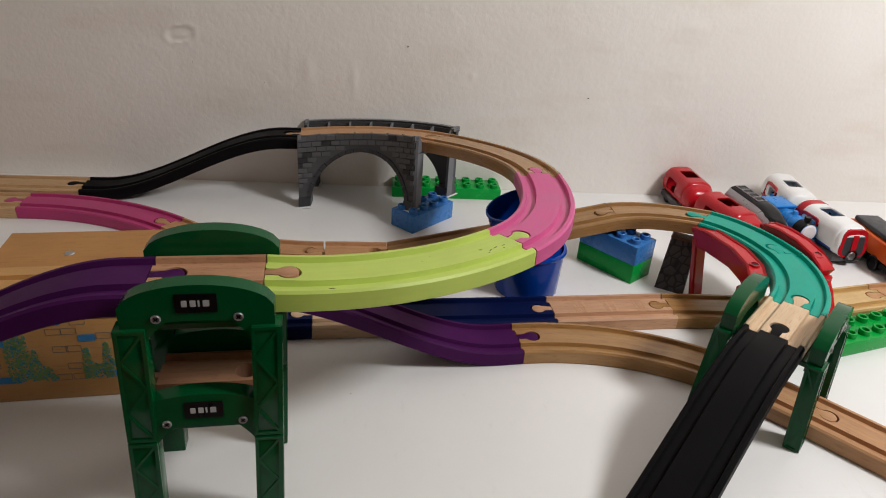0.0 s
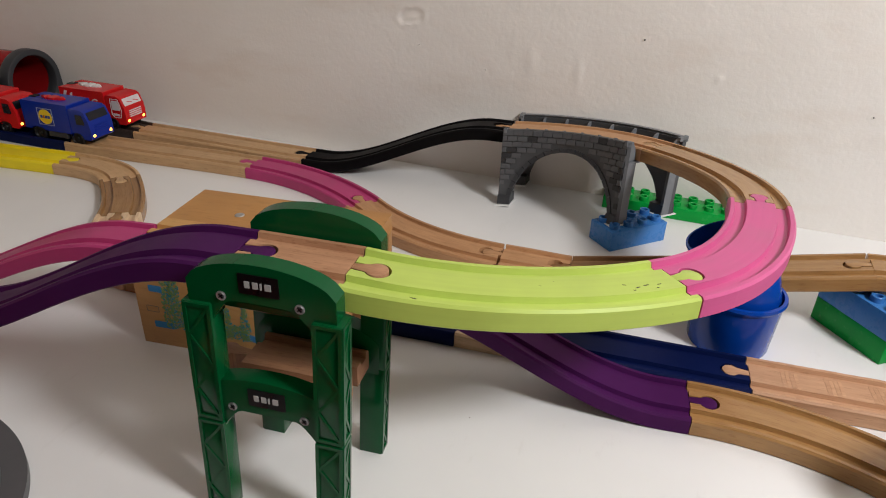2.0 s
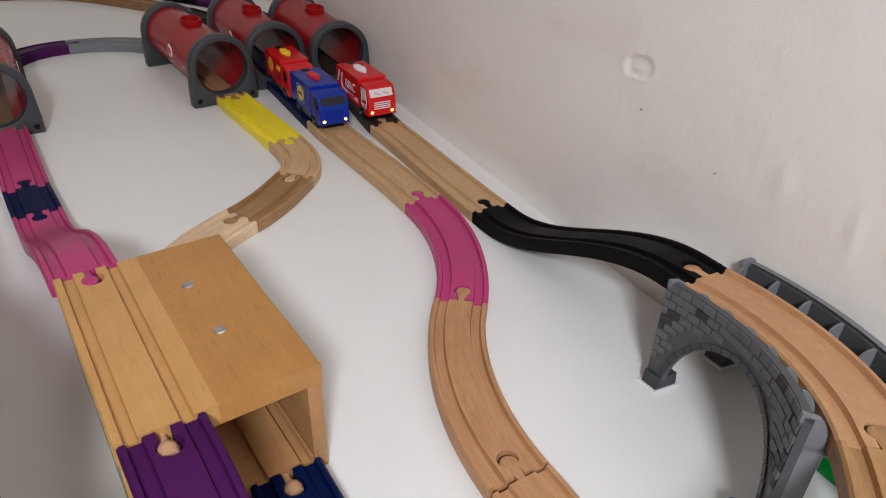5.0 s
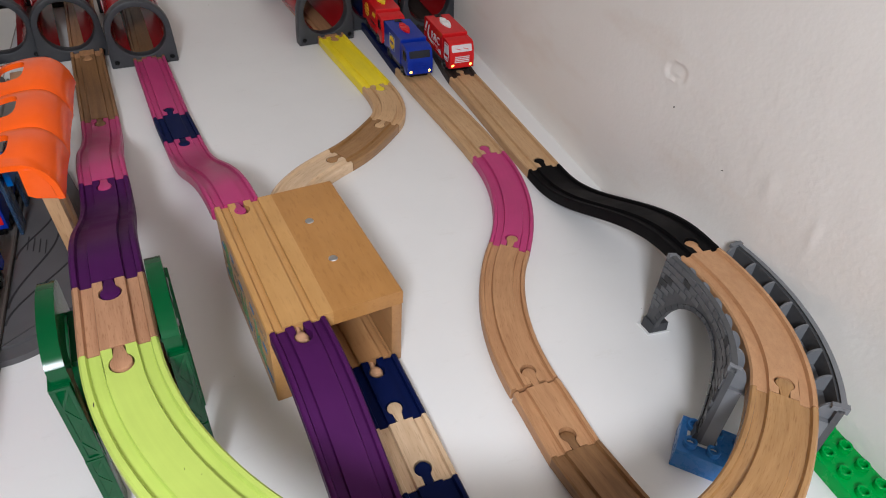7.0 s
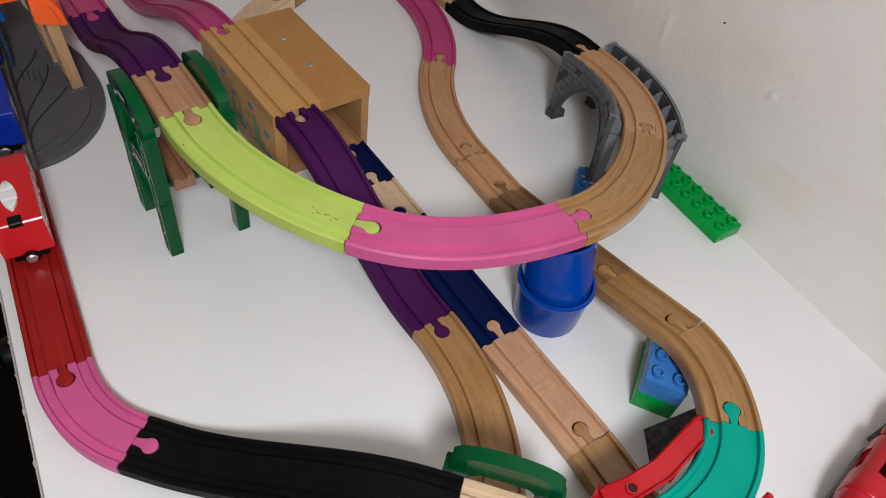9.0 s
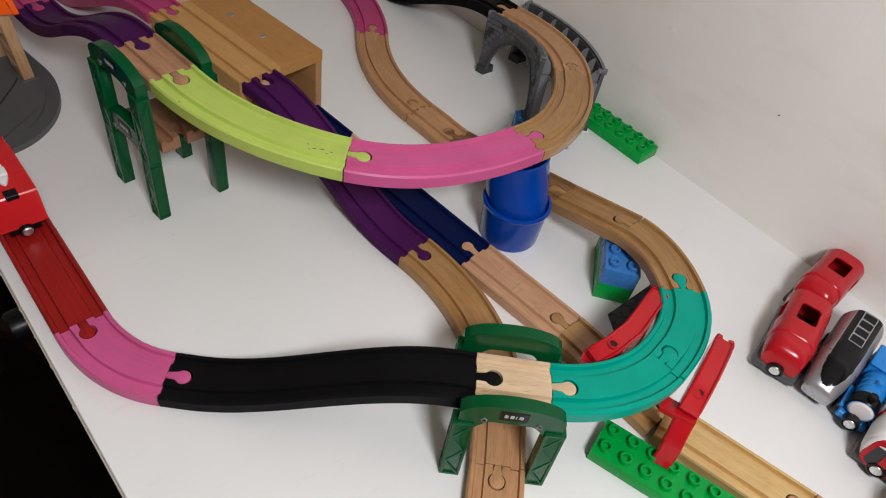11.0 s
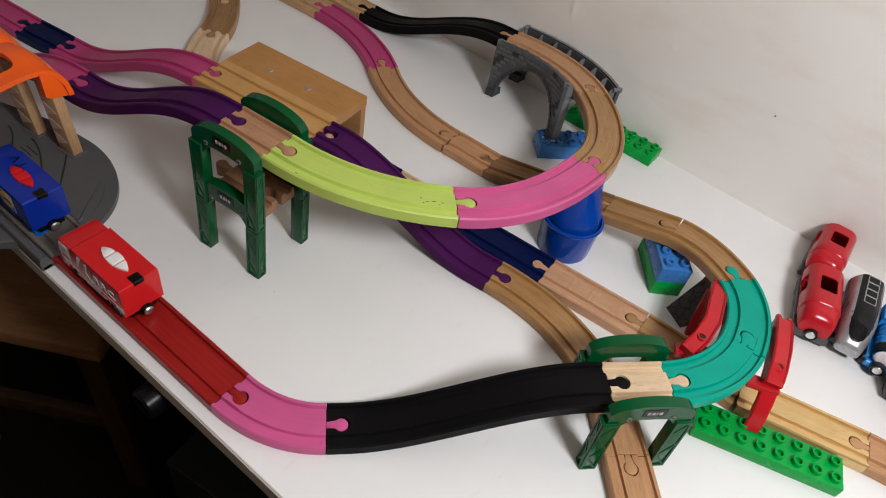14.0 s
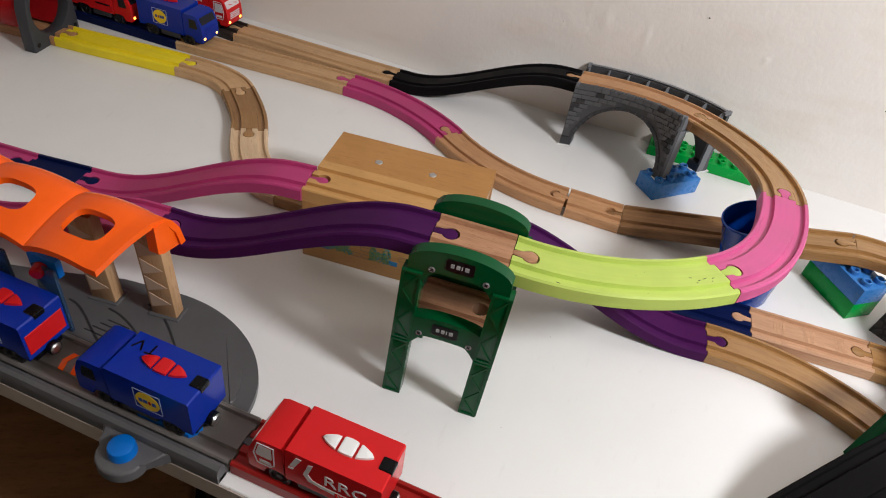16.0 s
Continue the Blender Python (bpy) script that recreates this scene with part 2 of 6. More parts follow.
def add_prism(bm, outline, h0, h1, put, hole=()):
    """Extrude an outline of (u, v) between two heights; put(u, v, h) gives the place."""
    lo = [bm.verts.new(put(u, v, h0)) for u, v in outline]
    hi = [bm.verts.new(put(u, v, h1)) for u, v in outline]
    n = len(outline)
    bm.faces.new(hi)
    bm.faces.new(lo[::-1])
    for i in range(n):
        j = (i + 1) % n
        bm.faces.new([lo[i], lo[j], hi[j], hi[i]])


def prism_xz(outline, y0, y1, bevel=0.0):
    bm = bmesh.new()
    add_prism(bm, outline, y0, y1, lambda u, v, h: Vector((u, h, v)))
    if bevel > 0:
        es = [e for e in bm.edges if len(e.link_faces) == 2 and e.calc_face_angle(0) > 0.6]
        bmesh.ops.bevel(bm, geom=es, offset=bevel, segments=2, affect="EDGES", profile=0.5)
    return bm


def rounded(w, h, r, n=5, cx=0.0, cy=0.0):
    pts = []
    for sx, sy, a0 in ((1, 1, 0), (-1, 1, 90), (-1, -1, 180), (1, -1, 270)):
        for i in range(n + 1):
            a = radians(a0 + 90 * i / n)
            pts.append((cx + sx * (w / 2 - r) + r * math.cos(a), cy + sy * (h / 2 - r) + r * math.sin(a)))
    return pts

# ---- the setting ----
WALL_Y, EDGE_Y, LEFT_X = 0.838, 0.2145, -1.50
TABLE_T = 0.018


def structure(name, bm, material, label, category):
    return solid(name, bm, material, label, category, kind="structure")


structure("table_top", box(LEFT_X + 0.002, 1.15, EDGE_Y + 0.0015, WALL_Y - 0.0005, -TABLE_T, 0.0, 0.0008, 1), M_TABLE,
          "white laminate table top against a wall", "table")
structure("table_edge", box(LEFT_X + 0.002, 1.15, EDGE_Y, EDGE_Y + 0.0012, -TABLE_T, -0.0006), M_EDGE, "worn grey edge band of the white table top", "trim")


def wall_back():
    """Plastered wall with a knocked dent and a few blisters near it."""
    bm = bmesh.new()
    nx, nz = 330, 90
    x0, x1, z0, z1 = LEFT_X, 2.3, -0.75, 1.9
    # denser grid round the part seen over the table
    xs = [x0 + 1.21 * i / 100 for i in range(100)] + [-0.26 + 0.70 * i / 320 for i in range(320)] + [0.44 + 1.86 * i / 60 for i in range(61)]
    zs = [z0 + 0.74 * i / 12 for i in range(12)] + [-0.01 + 0.25 * i / 112 for i in range(112)] + [0.24 + 1.66 * i / 40 for i in range(41)]
    # soft swellings, then thin ridges given as two ends, a width and a height
    marks = [(-0.02, 0.135, 0.006, 0.012, 0.0010), (0.03, 0.125, 0.004, 0.014, 0.0009), (0.394, 0.125, 0.016, 0.010, -0.0010), (0.41, 0.203, 0.012, 0.006, 0.0009),
             (-0.35, 0.11, 0.02, 0.008, 0.0008), (0.163, 0.137, 0.003, 0.003, 0.0010), (-0.105, 0.022, 0.006, 0.003, 0.0009), (0.22, 0.19, 0.02, 0.012, 0.0007)]
    ridges = [(-0.045, 0.206, -0.043, 0.192, 0.0016, 0.0010), (-0.039, 0.162, -0.041, 0.134, 0.0020, 0.0010), (-0.067, 0.124, -0.064, 0.114, 0.0016, -0.0013),
              (-0.187, 0.146, -0.173, 0.129, 0.0014, -0.0009), (0.372, 0.082, 0.369, 0.072, 0.0014, 0.0009), (-0.04, 0.118, -0.041, 0.100, 0.0016, 0.0007),
              (0.05, 0.20, 0.052, 0.186, 0.0014, 0.0006), (0.26, 0.16, 0.263, 0.142, 0.0014, 0.0006), (-0.22, 0.09, -0.205, 0.086, 0.0016, 0.0007)]
    ca, sa = math.cos(radians(12)), math.sin(radians(12))
    grid = []
    for z in zs:
        row = []
        for x in xs:
            d = 0.0006 * noise.noise((x * 9, z * 9, 1.0)) + 0.0003 * noise.noise((x * 40, z * 40, 2.0)) + 0.00012 * noise.noise((x * 160, z * 160, 3.0))
            for mx, mz, wx, wz, h in marks:
                q = ((x - mx) / wx) ** 2 + ((z - mz) / wz) ** 2
                if q < 9:
                    d += h * math.exp(-q)
            for ax, az, bx, bz, w, h in ridges:
                if abs(x - ax) < 0.03 and abs(z - az) < 0.05:
                    ux, uz = bx - ax, bz - az
                    f = min(1.0, max(0.0, ((x - ax) * ux + (z - az) * uz) / (ux * ux + uz * uz)))
                    q = ((x - ax - f * ux) ** 2 + (z - az - f * uz) ** 2) / (w * w)
                    if q < 9:
                        d += 0.22 * h * math.exp(-q)
            # knocked dent with broken paint at its rim
            px, pz = x + 0.1545, z - 0.1665
            u, v = (px * ca + pz * sa) / 0.0155, (pz * ca - px * sa) / 0.0085
            q = math.sqrt(u * u + v * v) + 0.18 * noise.noise((x * 150, z * 150, 5.0))
            if q < 2:
                d += -0.0017 * min(1.0, max(0.0, (1.05 - q) / 0.35)) + 0.0004 * math.exp(-((q - 1.15) / 0.14) ** 2) + 0.0012 * math.exp(-((u - 0.1) ** 2 * 3 + (v + 0.25) ** 2 * 8))
            row.append(bm.verts.new((x, WALL_Y - d - 0.0008, z)))
        grid.append(row)
    for i in range(len(zs) - 1):
        for j in range(len(xs) - 1):
            bm.faces.new([grid[i][j], grid[i][j + 1], grid[i + 1][j + 1], grid[i + 1][j]])
    add_box(bm, x0, x1, WALL_Y + 0.004, WALL_Y + 0.10, z0, z1)
    return bm


structure("wall_north", wall_back(), M_WALL, "off-white painted plaster wall with a dent and scuffs", "wall")
wall_north = bpy.data.objects["wall_north"]
for x, z, r in ((-0.144, 0.138, 0.0004), (0.089, 0.166, 0.0007), (0.30, 0.118, 0.0005), (-0.068, 0.1195, 0.0003), (0.02, 0.075, 0.0004)):
    bm = bmesh.new()
    add_prism(bm, [(x + r * 1.5 * math.cos(a) * k, z + r * math.sin(a) * k) for a, k in ((0.2, 1), (1.1, 0.8), (2.0, 1.1), (3.1, 0.9), (4.1, 1.2), (5.2, 0.8))], WALL_Y - 0.0024, WALL_Y - 0.0002, lambda u, v, h: Vector((u, h, v)))
    part("chip", bm, M_UMBER, wall_north, "small dark chip in the wall paint")
structure("wall_west", box(LEFT_X - 0.1, LEFT_X, -2.4, WALL_Y + 0.1, -0.75, 1.9), M_WALL, "off-white painted wall at the table's end", "wall")
# unseen east and south walls, added to set the fill light
structure("wall_east", box(2.3, 2.4, -2.4, WALL_Y + 0.1, -0.75, 1.9), M_DIM_BOUNCE, "unseen wall added in taupe to dim the bounce light", "wall")
structure("wall_south", box(LEFT_X - 0.1, 2.4, -2.5, -2.4, -0.75, 1.9), M_WARM_BOUNCE, "unseen pale wall across the room, added for warm bounce light", "wall")
structure("floor", box(LEFT_X - 0.1, 2.4, -2.5, WALL_Y + 0.1, -0.80, -0.75), M_FLOOR, "brown wooden floor, shade below the table put into its near-black", "floor")
# unseen ceiling, added to close the room and bounce warm fill
structure("ceiling", box(LEFT_X - 0.1, 2.4, -2.5, WALL_Y + 0.1, 1.9, 1.95), M_CEIL_BOUNCE, "unseen warm pale ceiling added for bounce light", "ceiling")

table_edge = bpy.data.objects["table_edge"]
rng = random.Random(21)
for x in (-0.36, -0.115, 0.004, 0.047, 0.078, 0.110, 0.152, 0.263):
    w = rng.uniform(0.0012, 0.0026)
    bm = bmesh.new()
    add_prism(bm, [(x - w, EDGE_Y - 0.0002), (x - w * 0.3, EDGE_Y - 0.0006), (x + w, EDGE_Y - 0.0002), (x + w * 0.6, EDGE_Y + w * 0.5), (x - w * 0.2, EDGE_Y + w * 0.8)], -0.0014, 0.0003, lambda u, v, h: Vector((u, v, h)))
    part("nick", bm, M_EDGE, table_edge, "chipped brown nick in the table edge")

# ---- wooden railway ----
HALF, THICK = 0.020, 0.012
GAP = 0.0003
G_IN, G_OUT, G_DEEP = 0.0093, 0.0158, 0.0030
SOCK = 0.0215


class Line:
    """Centre line of a track piece: two joints with their headings and heights."""

    def __init__(self, p0, h0, p1, h1, shape="line"):
        a, b = Vector(p0[:2]), Vector(p1[:2])
        self.z0, self.z1, self.shape = p0[2], p1[2], shape
        chord = (b - a).length
        turn = abs((h1 - h0 + 180) % 360 - 180)
        t = radians(turn)
        k = chord / 3 if turn < 1 else 4 / 3 * math.tan(t / 4) * chord / (2 * math.sin(t / 2))
        d0 = Vector((math.cos(radians(h0)), math.sin(radians(h0))))
        d1 = Vector((math.cos(radians(h1)), math.sin(radians(h1))))
        c = [a, a + d0 * k, b - d1 * k, b]
        self.pts = []
        n = 80
        for i in range(n + 1):
            u = i / n
            w = 1 - u
            self.pts.append(c[0] * w ** 3 + c[1] * 3 * w * w * u + c[2] * 3 * w * u * u + c[3] * u ** 3)
        self.cum = [0.0]
        for p, q in zip(self.pts, self.pts[1:]):
            self.cum.append(self.cum[-1] + (q - p).length)
        self.length = self.cum[-1]
        self.d0, self.d1 = d0, d1
        self.centre = Vector(((a.x + b.x) / 2, (a.y + b.y) / 2, min(self.z0, self.z1) - THICK))

    def at(self, s):
        if s <= 0:
            return self.pts[0] + self.d0 * s, self.d0
        if s >= self.length:
            return self.pts[-1] + self.d1 * (s - self.length), self.d1
        i = 0
        while self.cum[i + 1] < s:
            i += 1
        f = (s - self.cum[i]) / (self.cum[i + 1] - self.cum[i])
        p = self.pts[i].lerp(self.pts[i + 1], f)
        lo, hi = max(0, i - 1), min(len(self.pts) - 1, i + 2)
        return p, (self.pts[hi] - self.pts[lo]).normalized()

    def height(self, s):
        f = s / self.length
        if self.shape == "ramp":
            f = min(1, max(0, (f - 0.07) / 0.86))
            return self.z0 + (self.z1 - self.z0) * f * f * (3 - 2 * f)
        return self.z0 + (self.z1 - self.z0) * f

    def put(self, s, v, w):
        p, d = self.at(s)
        return Vector((p.x - d.y * v, p.y + d.x * v, self.height(s) + w)) - self.centre


def strip_profile(v0, v1):
    """Closed outline, left to right over the top, of the part of the track between two offsets."""
    top = [(HALF, -0.0014), (HALF - 0.0012, 0.0), (G_OUT + 0.0006, 0.0), (G_OUT - 0.0003, -G_DEEP), (G_IN + 0.0003, -G_DEEP), (G_IN - 0.0005, 0.0)]
    top = top + [(-v, w) for v, w in top[::-1]]
    return [p for p in top if v1 - 1e-6 <= p[0] <= v0 + 1e-6]


def sweep(bm, uv, line, outline, s0, s1, step):
    n = max(1, round((s1 - s0) / step))
    rings = []
    for i in range(n + 1):
        s = s0 + (s1 - s0) * i / n
        rings.append(([bm.verts.new(line.put(s, v, w)) for v, w in outline], s))
    k = len(outline)
    for (r0, sa), (r1, sb) in zip(rings, rings[1:]):
        for j in range(k):
            jn = (j + 1) % k
            f = bm.faces.new([r0[j], r0[jn], r1[jn], r1[j]])
            for loop, (s, q) in zip(f.loops, ((sa, j), (sa, jn), (sb, jn), (sb, j))):
                loop[uv].uv = (s, outline[q][0] + outline[q][1] * 0.7)
    for ring, s in (rings[0], rings[-1]):
        f = bm.faces.new(ring)
        for loop, q in zip(f.loops, outline):
            loop[uv].uv = (q[0] * 0.2, q[1])


def plate(bm, uv, line, outline, h0, h1):
    lo = [bm.verts.new(line.put(u, v, h0)) for u, v in outline]
    hi = [bm.verts.new(line.put(u, v, h1)) for u, v in outline]
    n = len(outline)
    faces = [(bm.faces.new(hi), outline), (bm.faces.new(lo[::-1]), outline[::-1])]
    for f, o in faces:
        for loop, q in zip(f.loops, o):
            loop[uv].uv = q
    for i in range(n):
        j = (i + 1) % n
        f = bm.faces.new([lo[i], lo[j], hi[j], hi[i]])
        for loop, q in zip(f.loops, (outline[i], outline[j], outline[j], outline[i])):
            loop[uv].uv = (q[0], q[1])


def keyhole(end, sign, neck, radius, reach, n=16):
    """Round-headed peg or socket outline from a joint; sign points along the line."""
    a = math.asin(neck / radius)
    pts = [(end, -neck)]
    for i in range(n + 1):
        t = math.pi + a + (2 * math.pi - 2 * a) * i / n
        pts.append((end + sign * (reach + radius * math.cos(t)), radius * math.sin(t)))
    pts.append((end, neck))
    return pts


def track_mesh(line, sockets, step=0.006):
    """sockets: which ends ('0', '1') carry one."""
    bm = bmesh.new()
    uv = bm.loops.layers.uv.new("UVMap")
    a, b = GAP, line.length - GAP
    sa = a + SOCK if "0" in sockets else a
    sb = b - SOCK if "1" in sockets else b
    bottom = [(-HALF + 0.0008, -THICK), (HALF - 0.0008, -THICK)]
    full = strip_profile(HALF, -HALF) + [(-HALF, -THICK + 0.0008)] + bottom + [(HALF, -THICK + 0.0008)]
    sweep(bm, uv, line, full, sa, sb, step)
    left = strip_profile(HALF, G_IN - 0.0005) + [(G_IN - 0.0005, -THICK), (HALF - 0.0008, -THICK), (HALF, -THICK + 0.0008)]
    right = [(-v, w) for v, w in left[::-1]]
    for end in sockets:
        lo, hi, joint, sign = (a, sa, a, 1) if end == "0" else (sb, b, b, -1)
        for outline in (left, right):
            sweep(bm, uv, line, outline, lo, hi, step)
        key = keyhole(joint, sign, 0.0034, 0.0064, 0.0118)
        inner = joint + sign * SOCK
        c = G_IN - 0.0005
        plate(bm, uv, line, [(joint, -c)] + key + [(joint, c), (inner, c), (inner, -c)], -THICK, 0.0)
    bmesh.ops.remove_doubles(bm, verts=bm.verts[:], dist=2e-6)
    return bm


def peg_mesh(line, end):
    """Round-headed tongue that sits in the next piece."""
    bm = bmesh.new()
    uv = bm.loops.layers.uv.new("UVMap")
    joint, sign = (GAP, -1) if end == "0" else (line.length - GAP, 1)
    plate(bm, uv, line, keyhole(joint, sign, 0.0028, 0.0056, 0.0118), -THICK + 0.0006, -0.0002)
    top = [e for e in bm.edges if all((v.co.z > -THICK + 0.004 - line.centre.z + min(line.z0, line.z1)) for v in e.verts) and len(e.link_faces) == 2 and max(len(f.verts) for f in e.link_faces) > 6]
    bmesh.ops.bevel(bm, geom=top, offset=0.0006, segments=2, affect="EDGES", profile=0.5)
    return bm


PLACED = {}


def track(name, p0, h0, p1, h1, material, label, pegs="0", sockets="1", shape="line", group="wooden railway tracks"):
    line = Line(p0, h0, p1, h1, shape)
    ob = solid(name, track_mesh(line, sockets), material, label, "toy track", group, angle=30.0)
    ob.location = line.centre
    for end in pegs:
        part("peg", peg_mesh(line, end), material, ob, angle=30.0)
    line.owner = ob
    return line


G0, L1, L2 = 0.012, 0.0700, 0.1380      # top of a track on the table, on one support, on two supports

# upper line: along the wall, up to the stone bridge, round to the tower and down again
A0 = (-0.660, 0.796, G0)
A1 = (-0.490, 0.782, G0)
A2 = (-0.259, 0.787, G0)
A3 = (-0.027, 0.801, 0.0740)
A4 = (0.122, 0.745, 0.0935)
A5 = (0.194, 0.598, 0.1140)
A6 = (0.1445, 0.4475, 0.1265)
A7 = (0.0052, 0.3790, L2)
A8 = (-0.0505, 0.3738, L2)
A9 = (-0.269, 0.3525, 0.0690)
A10 = (-0.488, 0.333, G0)
A11 = (-0.667, 0.316, G0)
track("track_straight", (-0.886, 0.7955, G0), 0, A0, -3, M_UMBER, "dark brown stained straight wooden track inside a tunnel")
track("track_straight", A0, -3, A1, -3, M_UMBER, "dark brown stained straight wooden track on the table")
LANE_A = track("track_straight", A1, 2, A2, 2, M_LIGHT, "light beech straight wooden track beside the wall")
RAMP_A = track("track_ramp", A2, 2, A3, 2, M_BLACKP, "black painted rising wooden ramp track up to the bridge", shape="ramp")
BRIDGE_LINE = track("track_curve", A3, 0, A4, -45, M_SPECK, "rosy speckled beech curved wooden track lying on the stone bridge")
CURVE_A = track("track_curve", A4, -45, A5, -90, M_OCHRE, "ochre brown curved wooden track held above the table")
track("track_curve", A5, -90, A6, -135, M_PINK, "bright pink painted curved wooden track on a cup")
LIME_LINE = track("track_curve", A6, -135, A7, -175, M_LIME, "lime green painted curved track with small chips")
track("track_straight", A7, 186, A8, 186, M_STREAK, "short streaked beech track on top of the green tower")
track("track_ramp", A8, 186, A9, 185, M_PURPLE, "dark purple painted falling wooden ramp track", shape="ramp")
FALL_A = track("track_ramp", A9, 186, A10, 184, M_MAGENTA, "magenta pink painted falling wooden ramp track", shape="ramp")
track("track_straight", A10, 185, A11, 185, M_BROWN, "brown straight wooden track leading into a tunnel")
track("track_straight", A11, 185, (-0.945, 0.292, G0), 185, M_BEECH, "beech straight track inside a tunnel by the station")

# line over the wooden block
B0 = (-0.639, 0.392, G0)
B1 = (-0.478, 0.4095, G0)
B2 = (-0.421, 0.4180, G0)
B3 = (-0.194, 0.4555, 0.0755)
B4 = (-0.0425, 0.4780, 0.0755)
B5 = (0.1722, 0.506, G0)
B6 = (0.328, 0.466, G0)
B7 = (0.368, 0.424, G0)
B8 = (0.512, 0.262, G0)
track("track_straight", (-0.876, 0.3765, G0), 4, B0, 4, M_BROWN, "brown straight track inside a tunnel", pegs="0", sockets="1")
LANE_B = track("track_straight", B0, 6, B1, 6, M_MAGENTA, "magenta pink painted straight track from a tunnel", pegs="0", sockets="1")
track("track_straight", B1, 8, B2, 8, M_NAVY, "short navy blue track with two pegs", pegs="01", sockets="")
track("track_ramp", B2, 8, B3, 9, M_MAGENTA, "magenta pink painted ramp track up to the block", pegs="1", sockets="0", shape="ramp")
RAMP_B = track("track_ramp", B4, 8, B5, 7, M_PURPLE, "dark purple painted ramp track down from the block", pegs="1", sockets="0", shape="ramp")
track("track_curve", B5, 7, B6, -38, M_OCHRE, "ochre beech curved wooden track on the table", pegs="1", sockets="0")
track("track_straight", B6, -47, B7, -47, M_BEECH, "short beech track under the green arch", pegs="1", sockets="0")
track("track_straight", B7, -48, B8, -48, M_BEECH, "beech straight wooden track leaving the arch", pegs="1", sockets="0")

# line through the wooden block
C0 = (-0.655, 0.642, G0)
C1 = (-0.4925, 0.6625, G0)
C2 = (-0.401, 0.645, G0)
C3 = (-0.340, 0.577, G0)
CM = (-0.252, 0.505, G0)
C4 = (-0.199, 0.507, G0)
C5 = (-0.049, 0.531, G0)
C6 = (0.011, 0.5355, G0)
C7 = (0.064, 0.539, G0)
C8 = (0.209, 0.549, G0)
C9 = (0.315, 0.5575, G0)
C10 = (0.418, 0.557, G0)
C11 = (0.532, 0.583, G0)
C12 = (0.68, 0.57, G0)
track("track_straight", (-0.878, 0.6165, G0), 6, C0, 6, M_BEECH, "beech straight track inside a red tunnel", pegs="1", sockets="0")
track("track_straight", C0, 6, C1, 6, M_YELLOW, "bright yellow painted straight wooden track", pegs="1", sockets="0")
track("track_curve", C1, 6, C2, -42, M_LIGHT, "short beech curved wooden track", pegs="1", sockets="0")
track("track_curve", C2, -42, C3, -60, M_TAN, "darker ochre beech curved wooden track", pegs="1", sockets="0")
track("track_curve", C3, -60, CM, 2, M_PALE, "pale curved wooden track beside the block", pegs="1", sockets="0")
# ochre instead of pale wood here paints the shade beside the block
track("track_straight", CM, 2, C4, 2, M_OCHRE, "short track running into the block, shade put into its brown", pegs="", sockets="0")
track("track_straight", C5, 4, C6, 4, M_NAVY, "short navy blue track at the block's mouth", pegs="", sockets="01")
track("track_straight", C6, 4, C7, 4, M_PALE, "short cream wooden track with a peg", pegs="0", sockets="1")
track("track_straight", C7, 4, C8, 4, M_NAVY, "navy blue painted straight track beside the cup", pegs="0", sockets="1")
SLEEPER = track("track_straight", C8, 4, C9, 4, M_ROSY, "beech straight track with sleeper marks scored in", pegs="0", sockets="1")
track("track_straight", C9, 2, C10, 2, M_OCHRE, "brown beech straight track under the teal curve", pegs="0", sockets="1")
track("track_straight", C10, 12.5, C11, 12.5, M_GOLD, "golden wooden straight track beside a green plate", pegs="0", sockets="1")
track("track_curve", C11, 12, C12, -22, M_BEECH, "beech curved wooden track at the table's end", pegs="0", sockets="1")

# line along the table that climbs to the teal curve and comes down to the station
D0 = (-0.690, 0.716, G0)
D1 = (-0.534, 0.720, G0)
D2 = (-0.300, 0.738, G0)
D3 = (-0.144, 0.692, G0)
D4 = (0.010, 0.643, G0)
D5 = (0.071, 0.645, G0)
D6 = (0.214, 0.653, 0.0400)
D7 = (0.287, 0.657, 0.0560)
D8 = (0.3630, 0.6235, 0.0670)
D9 = (0.3955, 0.5475, L1)
D10 = (0.3620, 0.4655, L1)
D11 = (0.3252, 0.4282, L1)
D12 = (0.1705, 0.2755, G0)
D13 = (0.0925, 0.2455, G0)
D14 = (-0.1215, 0.2455, G0)
TUBE_D = track("track_straight", (-0.93, 0.715, G0), 2, D0, 2, M_NAVY, "navy blue painted straight track inside a tunnel")
LANE_D = track("track_straight", D0, 2, D1, 2, M_NAVY, "navy blue painted straight track from a tunnel")
track("track_straight", D1, 2, D2, 2, M_LIGHT, "light beech straight wooden track on the table")
track("track_curve", D2, 3, D3, -35, M_MAGENTA, "magenta pink painted curved wooden track on the table")
track("track_curve", D3, -38, D4, 2, M_BEECH, "beech curved wooden track on the white table")
track("track_straight", (0.0120, 0.6432, G0), 4, D5, 3, M_BEECH, "short beech straight wooden track")
track("track_straight", D5, 3, D6, 3, M_BROWN, "dark brown straight wooden track rising behind the cup")
track("track_straight", D6, 3, D7, 3, M_OCHRE, "short ochre wooden track resting on bricks")
track("track_curve", D7, 1, D8, -42, M_OCHRE, "ochre wooden curve climbing over stacked bricks")
track("track_curve", D8, -40, D9, -86, M_TEAL, "teal plastic curved track on red piers")
track("track_curve", D9, -88, D10, -134, M_TEAL, "teal plastic curved track joined to the arch")
track("track_straight", D10, -134, D11, -134, M_PALE, "short pale track on the green arch")
